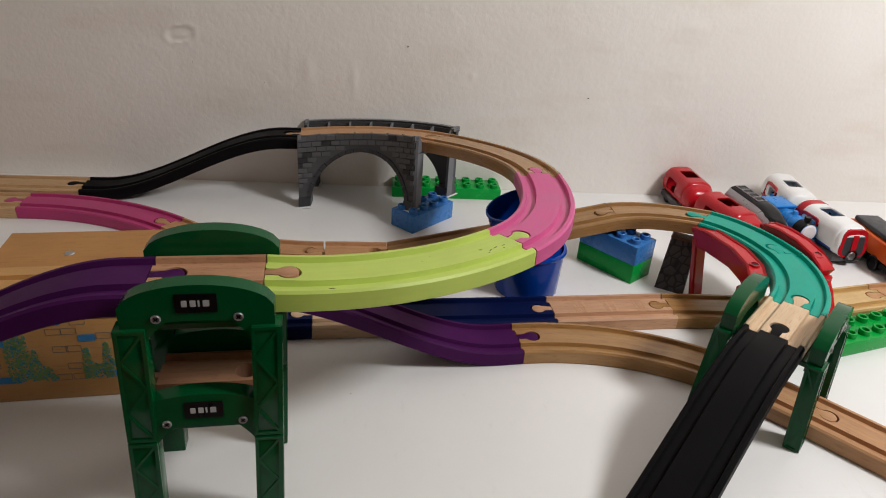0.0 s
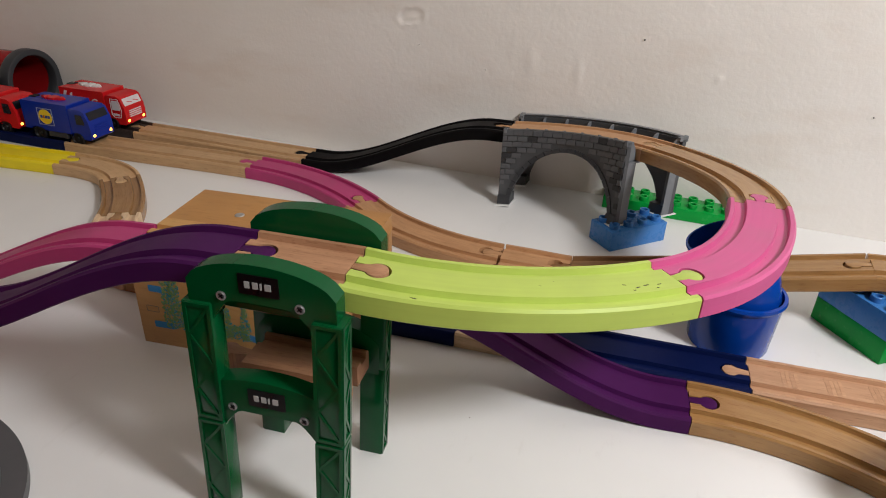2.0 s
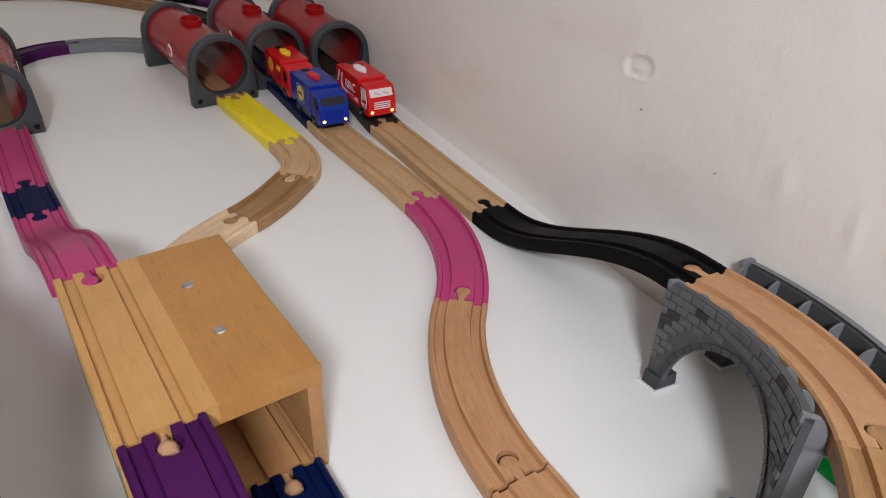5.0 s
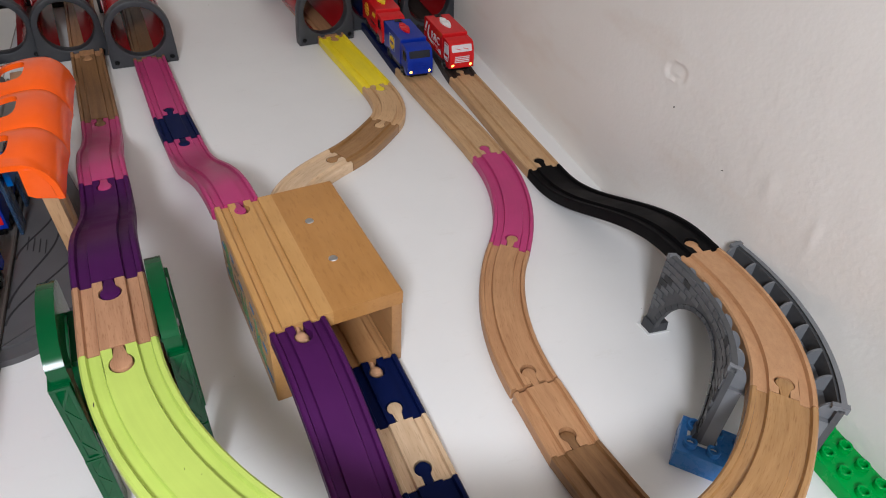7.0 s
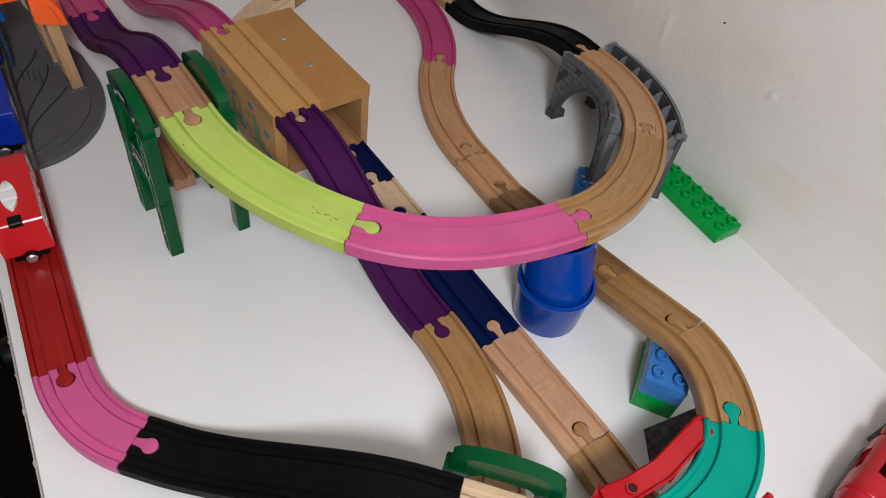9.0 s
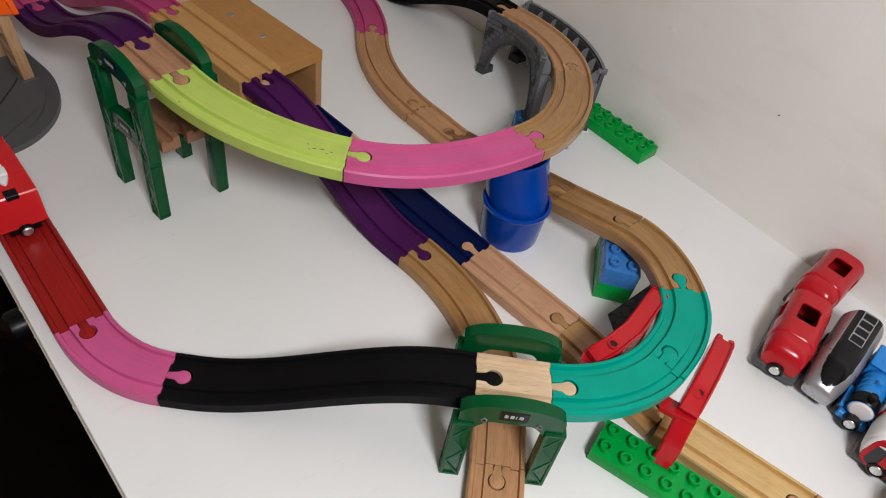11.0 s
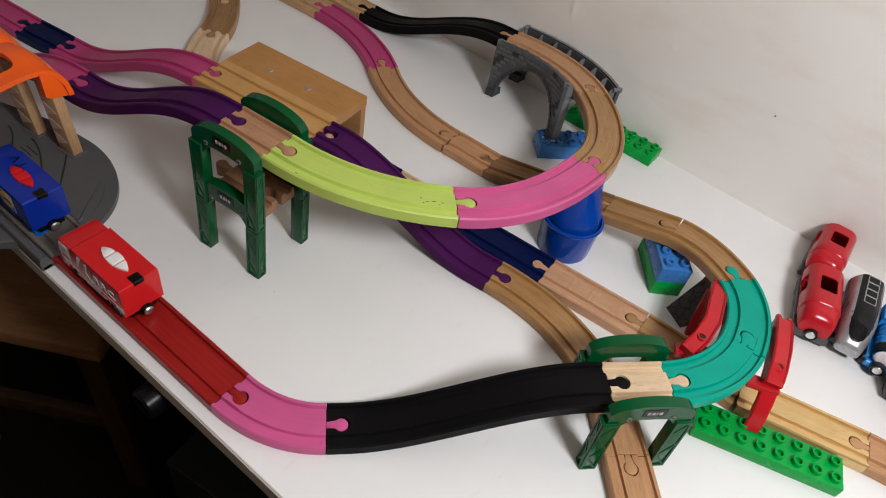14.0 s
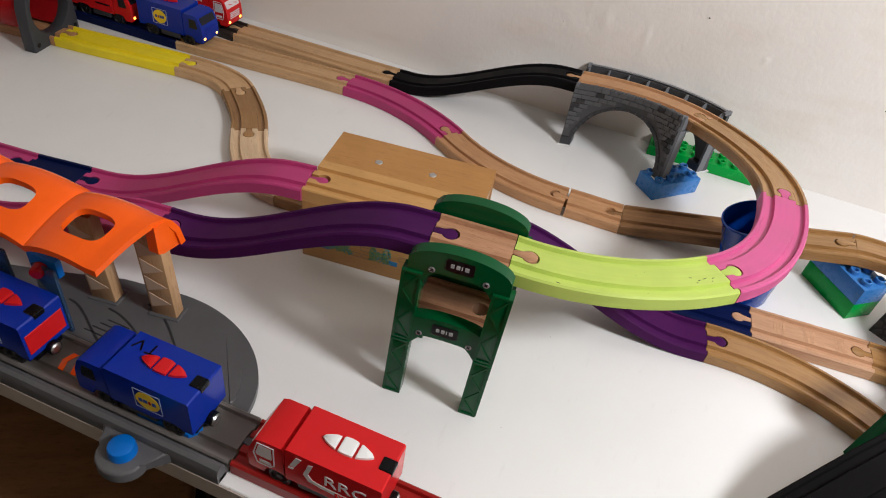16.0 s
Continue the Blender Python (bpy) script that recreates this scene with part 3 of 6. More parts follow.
track("track_ramp", D11, -135, D12, -135, M_BLACKP, "black painted wooden ramp track down to the table edge", shape="ramp")
track("track_curve", D12, -135, D13, -180, M_PINK, "bright pink small curved track at the table edge")
track("track_straight", D13, 180, D14, 180, M_REDP, "dark red stained straight track to the station", sockets="1")

# far end: loops that join the tunnels behind
track("track_curve", (-0.879, 0.6164, G0), 186, (-0.938, 0.5880, G0), 217, M_MAGENTA, "short magenta pink curved track behind a tunnel")
track("track_curve", (-0.938, 0.5880, G0), 217, (-0.988, 0.4680, G0), 272, M_GREY, "pale grey plastic curved track behind the tunnels")
track("track_curve", (-0.988, 0.4680, G0), 272, (-0.877, 0.3764, G0), 364, M_PURPLE, "purple painted curved track into a tunnel")
track("track_curve", (-0.931, 0.7150, G0), 182, (-1.150, 0.6680, G0), 208, M_BLACKP, "black painted curved track behind a tunnel")
track("track_curve", (-1.150, 0.6680, G0), 211, (-1.360, 0.5100, G0), 226, M_BROWN, "brown curved track at the far end")
track("track_curve", (-1.360, 0.5100, G0), 226, (-1.418, 0.3500, G0), 270, M_BROWN, "brown curved track turning back at the far end")
track("track_curve", (-0.887, 0.7955, G0), 180, (-1.060, 0.7830, G0), 190, M_PURPLE, "purple painted track beside the wall")
track("track_curve", (-1.060, 0.7830, G0), 190, (-1.235, 0.7210, G0), 214, M_PURPLE, "purple painted curved track at the far end")
track("track_curve", (-1.235, 0.7210, G0), 214, (-1.420, 0.5500, G0), 236, M_BLACKP, "black painted curved track at the far end")
track("track_curve", (-1.420, 0.5500, G0), 236, (-1.470, 0.4100, G0), 268, M_BLACKP, "black painted curved track turning back at the far end")


def sleeper_marks():
    """Shallow sleepers left standing between scored lines across the track."""
    for s in (0.020, 0.047, 0.074):
        for v0, v1, n in ((-0.0085, 0.0085, 4), (-0.0188, -0.0166, 2), (0.0166, 0.0188, 2)):
            for k in range(n):
                bm = bmesh.new()
                a = s + 0.011 * k / n
                add_prism(bm, [(a + 0.00025, v0), (a + 0.011 / n - 0.00025, v0), (a + 0.011 / n - 0.00025, v1), (a + 0.00025, v1)], -0.0006, 0.00014,
                          lambda u, v, h: SLEEPER.put(u, v, h))
                part("sleeper", bm, M_SLEEPER, SLEEPER.owner)


M_SLEEPER = wood("scored_beech", (0.62, 0.378, 0.225), (0.46, 0.25, 0.138), along="Object", stretch=(30, 250, 1))
sleeper_marks()


def scratches():
    """Short dark chips worn into the lime curve near its pink joint, and one on its side."""
    rng = random.Random(12)
    for s, v, w in ((0.012, 0.0035, 0.0015), (0.019, 0.0030, 0.0022), (0.0245, 0.0042, 0.0016), (0.0275, 0.0062, 0.0008), (0.030, 0.0010, 0.0011), (0.0145, 0.0062, 0.0008),
                    (0.1275, 0.0175, 0.0016)):
        turn = rng.uniform(-0.5, 0.5)
        u = [(w, 0.0), (w * 0.4, 0.0003), (-w * 0.5, 0.0002), (-w, -0.0002), (-w * 0.2, -0.0003), (w * 0.5, -0.0002)]
        o = [(s + a * math.cos(turn) - b * math.sin(turn), v + a * math.sin(turn) + b * math.cos(turn)) for a, b in u]
        bm = bmesh.new()
        add_prism(bm, o, -0.0004, 0.00012, lambda a, b, h: LIME_LINE.put(a, b, h))
        part("chip", bm, M_UMBER, LIME_LINE.owner, "small dark chip in the paint")


scratches()

# ---- wooden block with a passage ----
def hole_plate(bm, outer, inner, h0, h1, put):
    """Plate between two outlines with the same number of points."""
    n = len(outer)
    ring = [[bm.verts.new(put(u, v, h)) for u, v in o] for h in (h0, h1) for o in (outer, inner)]
    o0, i0, o1, i1 = ring
    for k in range(n):
        j = (k + 1) % n
        bm.faces.new([o1[k], o1[j], i1[j], i1[k]])
        bm.faces.new([o0[k], i0[k], i0[j], o0[j]])
        bm.faces.new([o0[k], o0[j], o1[j], o1[k]])
        bm.faces.new([i0[k], i1[k], i1[j], i0[j]])


def ball_peg(bm, m):
    """Turned dowel with a round head, pointing along +x."""
    add_lathe(bm, [(0.0, 0.0), (0.0026, 0.0), (0.0024, 0.004), (0.0026, 0.0065), (0.0048, 0.0085), (0.0056, 0.0118), (0.0046, 0.0152), (0.0, 0.0172)], 14,
              m @ Matrix.Rotation(radians(90), 4, "Y"))


def make_block():
    L, W, H, T = 0.152, 0.101, 0.0755, 0.009
    base = thing("wooden_tunnel_block", pose(-0.1225, 0.4975, 0, 0, 0, 7.0), "varnished beech block tunnel with track grooves on top", "toy tunnel")
    x0, x1 = -L / 2, L / 2
    y0, y1 = -W / 2, W / 2
    # top board, its rail grooves near the painted side
    c = y0 + 0.0205
    prof = [(y1 - 0.001, H), (y1, H - 0.001), (y1, H - 0.013), (y0, H - 0.013), (y0, H - 0.001), (y0 + 0.001, H)]
    for s in (-1, 1):
        lo, hi = (c - G_OUT, c - G_IN) if s < 0 else (c + G_IN, c + G_OUT)
        prof += [(lo, H), (lo + 0.0006, H - 0.003), (hi - 0.0006, H - 0.003), (hi, H)]
    bm = bmesh.new()
    add_prism(bm, prof, x0 + SOCK, x1, lambda u, v, h: Vector((h, u, v)))
    # socket at the far end of the groove: side strips and a keyed middle
    k = G_IN
    strips = [[(y1 - 0.001, H), (y1, H - 0.001), (y1, H - 0.013), (c + k, H - 0.013), (c + k, H - 0.0), (c + k + 0.0001, H - 0.003), (c + G_OUT - 0.0006, H - 0.003), (c + G_OUT, H)],
              [(c - k, H), (c - k, H - 0.013), (y0, H - 0.013), (y0, H - 0.001), (y0 + 0.001, H), (c - G_OUT, H), (c - G_OUT + 0.0006, H - 0.003), (c - k - 0.0001, H - 0.003)]]
    for st in strips:
        add_prism(bm, st, x0, x0 + SOCK, lambda u, v, h: Vector((h, u, v)))
    key = keyhole(x0, 1, 0.0034, 0.0064, 0.0118)
    add_prism(bm, [(x0, -k)] + key + [(x0, k), (x0 + SOCK, k), (x0 + SOCK, -k)], H - 0.013, H, lambda u, v, h: Vector((u, c + v, h)))
    part("top_board", bm, M_BLOCK, base, "beech board with two rail grooves")
    part("side_wall", box(x0, x1, y1 - T, y1 - 0.0003, 0.0, H - 0.0133, 0.0012, 2), M_BLOCK_SHADE, base)
    wall = part("side_wall", box(x0, x1, y0 + 0.0003, y0 + T + 0.003, 0.0, H - 0.0133, 0.0012, 2), M_BLOCK, base, "beech side wall printed with blue bricks and green bushes")
    # floor board with its own grooves
    cf = 0.0240
    prof = [(y1 - T - 0.0003, 0.012), (y1 - T - 0.0003, 0.0), (y0 + T + 0.0033, 0.0), (y0 + T + 0.0033, 0.012)]
    for lo, hi in ((cf - G_OUT, cf - G_IN), (cf + G_IN, cf + G_OUT)):
        prof += [(lo, 0.012), (lo + 0.0006, 0.009), (hi - 0.0006, 0.009), (hi, 0.012)]
    bm = bmesh.new()
    add_prism(bm, prof, x0, x1, lambda u, v, h: Vector((h, u, v)))
    part("floor_board", bm, M_BLOCK_SHADE, base, "beech floor board with rail grooves")
    for y, z in ((c, H - 0.0062), (cf, 0.0062)):
        bm = bmesh.new()
        ball_peg(bm, pose(x1 - 0.001, y, z))
        part("dowel_peg", bm, M_ROSY, base, "rosy turned dowel peg")
    for x, y in ((-0.0285, 0.0150), (0.0225, 0.0165)):
        bm = bmesh.new()
        add_lathe(bm, [(0.0, 0.0007), (0.0030, 0.0006), (0.0036, 0.0001), (0.0036, -0.001)], 16, pose(x, y, H))
        part("screw", bm, M_STEEL, base, "flush steel screw head")
    # printed wall: brick outlines, blue bricks and bushes of dots
    yy = y0 + 0.0003
    flat = lambda u, v, h: Vector((u, yy - h, v))
    for x, z, w in ((-0.0253, 0.0610, 0.0105), (-0.0062, 0.0480, 0.0100), (-0.0595, 0.0466, 0.0100), (-0.0570, 0.0178, 0.0148), (0.0085, 0.0185, 0.0120),
                    (0.0300, 0.0560, 0.0100), (0.0600, 0.0440, 0.0100), (0.0640, 0.0190, 0.0140)):
        bm = bmesh.new()
        add_prism(bm, rounded(w, 0.0050, 0.0006, 2, x, z), 0.0001, 0.0004, flat)
        part("printed_brick", bm, M_PRINT_BLUE, wall, "flat blue printed brick")
    rng = random.Random(4)
    # bushes: a tall twin column, low hedges and pointed spires
    for clumps in (((-0.0515, 0.0165, 0.0095, 0.056), (-0.0455, 0.0165, 0.0085, 0.057), (-0.0390, 0.0165, 0.0070, 0.040), (-0.0340, 0.0160, 0.0130, 0.027)),
                   ((-0.0083, 0.0160, 0.0075, 0.040), (0.0043, 0.0160, 0.0080, 0.0440), (-0.0020, 0.0160, 0.0200, 0.0270)),
                   ((0.0360, 0.0160, 0.0090, 0.050), (0.0440, 0.0160, 0.0080, 0.042), (0.0510, 0.0160, 0.0130, 0.027))):
        blue_bm, green_bm = bmesh.new(), bmesh.new()
        for cx, z0, w, z1 in clumps:
            n = int((z1 - z0) * w * 0.80e6)
            for k in range(n):
                f = rng.random()
                x = cx + rng.uniform(-0.5, 0.5) * w * (1 - (0.30 if z1 > 0.045 else 0.75) * f * f)
                z = z0 + (z1 - z0) * f + rng.uniform(-0.0006, 0.0006)
                r = rng.uniform(0.0005, 0.0009)
                lay = (0.00010, 0.0003) if k % 2 else (0.00012, 0.00045)
                add_prism(green_bm if k % 2 == 0 else blue_bm, [(x + r * math.cos(a), z + r * math.sin(a)) for a in (0.3, 1.5, 2.9, 4.2, 5.4)], *lay, flat)
        bush = tagged(part("printed_bush", blue_bm, M_PRINT_TEAL, wall, "dotted blue-green printed bush"), kind="stuff")
        tagged(part("leaf_print", green_bm, M_PRINT_GREEN, bush, "yellow-green printed leaves"), kind="stuff")
    for x, z in ((-0.0230, 0.0400), (-0.0150, 0.0400), (-0.0160, 0.0265), (-0.0240, 0.0180), (-0.0140, 0.0180), (-0.0160, 0.0535), (-0.0250, 0.0535), (-0.0100, 0.0605), (0.0040, 0.0490),
                 (-0.0640, 0.0300), (0.0200, 0.0430), (0.0280, 0.0430), (0.0200, 0.0260), (0.0260, 0.0180), (0.0500, 0.0560), (0.0600, 0.0560)):
        bm = bmesh.new()
        o = rounded(0.0092, 0.0048, 0.0005, 2, x, z)
        i = rounded(0.0086, 0.0042, 0.0004, 2, x, z)
        hole_plate(bm, o, i, 0.0001, 0.0003, flat)
        part("printed_outline", bm, M_PRINT_LINE, wall)


M_PRINT_LINE = plastic("print_line", (0.16, 0.15, 0.13), rough=0.5)
M_PRINT_TEAL = plastic("teal_print", (0.05, 0.24, 0.30), rough=0.55)
M_PRINT_BLUE = plastic("blue_print", (0.03, 0.19, 0.42), rough=0.5)
M_PRINT_GREEN = plastic("green_print", (0.17, 0.28, 0.10), rough=0.55)
make_block()


# ---- green bridge supports ----
def arch_outline(half, z_end, z_top, z_in, z_foot, leg, n=20):
    """Beam from leg to leg: a shallow arc above, a flatter one below."""
    pts = []
    for i in range(n + 1):
        f = -1 + 2 * i / n
        pts.append((half * f, z_end + (z_top - z_end) * math.sqrt(max(0.0, 1 - f * f * 0.98))))
    inner = half - leg
    pts += [(half, z_foot), (inner, z_foot)]
    for i in range(n + 1):
        f = 1 - 2 * i / n
        g = min(1.0, (1 - abs(f)) / 0.34)
        pts.append((inner * f * 0.999, z_foot + 0.001 + (z_in - z_foot - 0.001) * (g ** 0.85 * 0.86 + 0.14 * (1 - f * f))))
    pts += [(-inner, z_foot), (-half, z_foot)]
    return pts


def bar_outline(x0, z0, x1, z1, w):
    d = Vector((x1 - x0, z1 - z0)).normalized() * (w / 2)
    return [(x0 + d.y, z0 - d.x), (x1 + d.y, z1 - d.x), (x1 - d.y, z1 + d.x), (x0 - d.y, z0 + d.x)]


def setco(v, dx, dy):
    v.co.x += dx
    v.co.y += dy


def make_support(m, label, leg_top, seat_z, face_low, shift=0.0):
    """One storey: two arched sides on four trussed legs that splay a little, a cross plate under the track."""
    base = thing("bridge_support", m, label, "toy bridge support", "green bridge supports")
    half, leg, face, depth = 0.0372, 0.0136, 0.0328, 0.0092
    ahalf, aleg = 0.0345, 0.0112
    for side in (-1, 1):
        y_out, y_in = side * face, side * (face - depth)
        lo, hi = min(y_out, y_in), max(y_out, y_in)
        for sx in (-1, 1):
            xo, xi = sx * half, sx * (half - leg)
            x0, x1 = min(xo, xi), max(xo, xi)
            bm = bmesh.new()
            H = leg_top
            l0, h0 = lo - (0.0020 if side < 0 else 0.0), hi + (0.0020 if side > 0 else 0.0)
            yo = h0 if side > 0 else l0
            add_box(bm, x0, x1, l0 + 0.0006, h0 - 0.0006, 0.0, H, 0.0005, 2)
            rim0, rim1 = min(yo, yo - side * 0.0008), max(yo, yo - side * 0.0008)
            splay = lambda ob_bm: [setco(v, shift * v.co.z / H, side * (face_low - face - 0.0020) * (1 - v.co.z / H)) for v in ob_bm.verts]
            splay(bm)
            leg_ob = part("leg", bm, M_GREEN, base)
            e0, e1 = min(xo, xo + sx * 0.0005), max(xo, xo + sx * 0.0005)

            def frame_round(u0, u1, h0, h1, put):
                fb = bmesh.new()
                hole_plate(fb, [(u0, 0.0004), (u1, 0.0004), (u1, H - 0.0004), (u0, H - 0.0004)],
                           [(u0 + 0.0018, 0.0022), (u1 - 0.0018, 0.0022), (u1 - 0.0018, H - 0.0022), (u0 + 0.0018, H - 0.0022)], h0, h1, put)
                splay(fb)
                part("border", fb, M_GREEN, leg_ob)

            frame_round(x0, x1, rim0, rim1, lambda u, v, h: Vector((u, h, v)))
            frame_round(l0 + 0.001, h0 - 0.001, e0 - 0.0001, e1, lambda u, v, h: Vector((h, u, v)))
            steps = 4
            for i in range(steps):
                za, zb = 0.0025 + (H - 0.005) * i / steps, 0.0025 + (H - 0.005) * (i + 1) / steps
                p, q = (x0 + 0.0016, x1 - 0.0016) if i % 2 else (x1 - 0.0016, x0 + 0.0016)
                bm = bmesh.new()
                add_prism(bm, bar_outline(p, za, q, zb, 0.0014), rim0 + 0.0001, rim1 - 0.0001, lambda u, v, h: Vector((u, h, v)))
                splay(bm)
                part("brace", bm, M_GREEN, leg_ob)
                pa, qa = (l0 + 0.0022, h0 - 0.0022) if i % 2 else (h0 - 0.0022, l0 + 0.0022)
                bm = bmesh.new()
                add_prism(bm, bar_outline(pa, za, qa, zb, 0.0014), e0, e1 - 0.0001, lambda u, v, h: Vector((h, u, v)))
                splay(bm)
                part("brace", bm, M_GREEN, leg_ob)
        bm = prism_xz(arch_outline(ahalf, 0.0760, 0.0895, 0.0705, 0.0590, aleg), lo, hi, 0.0009)
        bm.transform(pose(shift, 0, 0))
        arch = part("arch", bm, M_GREEN, base)
        for sx in (-1, 1):
            bm = bmesh.new()
            add_lathe(bm, [(0.0, 0.0005), (0.0015, 0.0006), (0.0019, 0.0009), (0.0023, 0.0005), (0.0023, -0.001)], 18,
                      pose(sx * 0.0182 + shift, y_out, 0.0720, 90 if side < 0 else -90, 0, 0))
            part("screw", bm, M_SCREW, arch, "cross-head steel screw")
            bm = bmesh.new()
            for a in (40, 130):
                add_box(bm, -0.0013, 0.0013, -0.0003, 0.0003, 0.0002, 0.00085 + 0.00005 * (a > 90), 0, 1, pose(sx * 0.0182 + shift, y_out, 0.0720, 90 if side < 0 else -90, 0, 0) @ pose(0, 0, 0, 0, 0, a))
            part("screw_slot", bm, M_BLACK, arch, "dark cross slot of a screw")
        bm = prism_xz(rounded(0.0186, 0.0098, 0.0006, 2, shift, 0.0800), min(y_out - side * 0.0004, y_out + side * 0.0004), max(y_out - side * 0.0004, y_out + side * 0.0004))
        plate_ob = part("name_plate", bm, M_BLACK, arch, "black plate with a pale maker's mark")
        for i, w in enumerate((0.0024, 0.0025, 0.0008, 0.0028)):
            x = shift + side * (0.0051 - (0.0, 0.0038, 0.0064, 0.0096)[i])
            bm = prism_xz(rounded(w, 0.0032, 0.0003 if i != 2 else 0.0002, 2, x, 0.0800), min(y_out + side * 0.0004, y_out + side * 0.0007), max(y_out + side * 0.0004, y_out + side * 0.0007))
            part("mark", bm, M_MARK, plate_ob)
    part("cross_plate", box(-half + 0.016, half - 0.016, -0.0238, 0.0238, seat_z - 0.004, seat_z, 0.0006, 1), M_GREEN, base)
    return base


TOWER = pose(-0.0222, 0.3764, 0, 0, 0, 5.5) @ pose(-0.0050, -0.0020, 0)
make_support(TOWER, "dark green plastic support with arches, lower storey", 0.0615, 0.0642, 0.0352, 0.0022)
make_support(TOWER @ pose(0.0022, 0, 0.0620), "dark green plastic support with arches, upper storey", 0.0670, 0.0638, 0.0345, 0.0022)
make_support(pose(0.3425, 0.4450, 0, 0, 0, 45.5), "dark green plastic arch support carrying a ramp's top", 0.0660, 0.0578, 0.0385)
TC = TOWER @ Vector((-0.002, 0.002, 0))
TD = Vector((math.cos(radians(5.5)), math.sin(radians(5.5)), 0))
track("track_straight", tuple(TC - TD * 0.024)[:2] + (0.0764,), 5.5, tuple(TC + TD * 0.034)[:2] + (0.0764,), 5.5, M_REDDISH, "short reddish brown track in the tower's lower storey", pegs="0", sockets="1")


# ---- grey stone bridge ----
def make_bridge():
    line = BRIDGE_LINE
    L = line.length
    base = thing("stone_bridge", Matrix.Translation(line.centre), "grey plastic arched bridge moulded as stonework", "toy bridge")
    TALL = 0.0735
    a, b = 0.001, L - 0.002

    def wall_panel(v0, v1, top, name, label):
        bm = bmesh.new()
        n = 60
        cols = []
        for i in range(n + 1):
            s = a + (b - a) * i / n
            f = (s - a) / (b - a)
            g = (f - 0.5) / 0.412
            foot = -TALL
            arch = -0.0165 + 0.0035 - (TALL - 0.0130) * (1 - math.sqrt(max(0.0, 1 - g * g))) if abs(g) < 1 else foot
            cols.append([[bm.verts.new(line.put(s, v, w)) for w in (arch, top)] for v in (v0, v1)])
        for p, q in zip(cols, cols[1:]):
            bm.faces.new([p[0][0], q[0][0], q[0][1], p[0][1]])
            bm.faces.new([p[1][0], p[1][1], q[1][1], q[1][0]])
            bm.faces.new([p[0][1], q[0][1], q[1][1], p[1][1]])
            bm.faces.new([p[0][0], p[1][0], q[1][0], q[0][0]])
        for p in (cols[0], cols[-1]):
            bm.faces.new([p[0][0], p[0][1], p[1][1], p[1][0]])
        return part(name, bm, M_MORTAR, base, label)

    inner = wall_panel(-0.0340, -0.0300, 0.0066, "side_wall", "grey stone-patterned side wall with an arch")
    outer = wall_panel(0.0300, 0.0340, 0.0016, "side_wall", "grey side wall with an arch and ribbed parapet")
    bm = bmesh.new()
    uv = bm.loops.layers.uv.new("UVMap")
    sweep(bm, uv, line, [(0.0298, -0.0122), (-0.0298, -0.0122), (-0.0298, -0.0136), (0.0298, -0.0136)], a, b, 0.006)
    part("deck", bm, M_GREY, base)
    # end piers: solid returns between the two walls' ends, as narrow cheeks
    for s0, s1 in ((a, a + 0.003), (b - 0.003, b)):
        for v0, v1 in ((-0.0300, -0.0215), (0.0215, 0.0300)):
            bm = bmesh.new()
            uv = bm.loops.layers.uv.new("UVMap")
            sweep(bm, uv, line, [(v1, -0.0138), (v0, -0.0138), (v0, -TALL), (v1, -TALL)], s0, s1, 0.01)
            part("pier_cheek", bm, M_GREY, base)
    for s in (a + 0.0074, b - 0.0074):
        for v in (-0.0320, 0.0320):
            bm = bmesh.new()
            uv = bm.loops.layers.uv.new("UVMap")
            c = math.copysign(0.0285, v)
            sweep(bm, uv, line, [(c + 0.0072, -TALL + 0.0105), (c - 0.0072, -TALL + 0.0105), (c - 0.0084, -TALL), (c + 0.0084, -TALL)], s - 0.0076, s + 0.0072, 0.006)
            part("foot", bm, M_DGREY, base)
            bm = bmesh.new()
            uv = bm.loops.layers.uv.new("UVMap")
            sweep(bm, uv, line, [(c + 0.0100, -TALL + 0.0006), (c - 0.0103, -TALL + 0.0008), (c - 0.0108, -TALL - 0.0004), (c + 0.0106, -TALL - 0.0004)], s - 0.0104, s + 0.0090, 0.006)
            part("tape_pad", bm, M_WHITE, base, "white sticky pad under a foot")
    # parapet cells on the wall side: floor flange, upright rim, cross ribs
    bm = bmesh.new()
    uv = bm.loops.layers.uv.new("UVMap")
    sweep(bm, uv, line, [(0.0344, 0.0016), (0.0326, 0.0016), (0.0312, 0.0038), (0.0344, 0.0042)], a, b, 0.005)
    part("parapet_rim", bm, M_GREY, base)
    for k in range(8):
        s = a + 0.004 + (b - a - 0.008) * k / 7
        for side, v0, v1, h in ((1, 0.0207, 0.0300, 0.0022), (-1, -0.0300, -0.0207, 0.0072)):
            bm = bmesh.new()
            q = []
            for i in range(9):
                f = i / 8
                v = v1 + (v0 - v1) * f if side > 0 else v0 + (v1 - v0) * f
                q.append((v, -0.0118 + (0.0118 + h) * math.sqrt(max(0.0, 1 - f * f))))
            q = q + [(q[0][0], -0.0120)]
            add_prism(bm, q, s - 0.0008, s + 0.0008, lambda u, v, h: line.put(h, u, v))
            part("rib", bm, M_GREY, base)
    for s in (a + 0.001, b - 0.0035):
        bm = bmesh.new()
        uv = bm.loops.layers.uv.new("UVMap")
        sweep(bm, uv, line, [(-0.0275, 0.0066), (-0.0355, 0.0086), (-0.0355, 0.0036), (-0.0275, 0.0010)], s, s + 0.0035, 0.01)
        part("coping", bm, M_GREY, base)
        bm = bmesh.new()
        uv = bm.loops.layers.uv.new("UVMap")
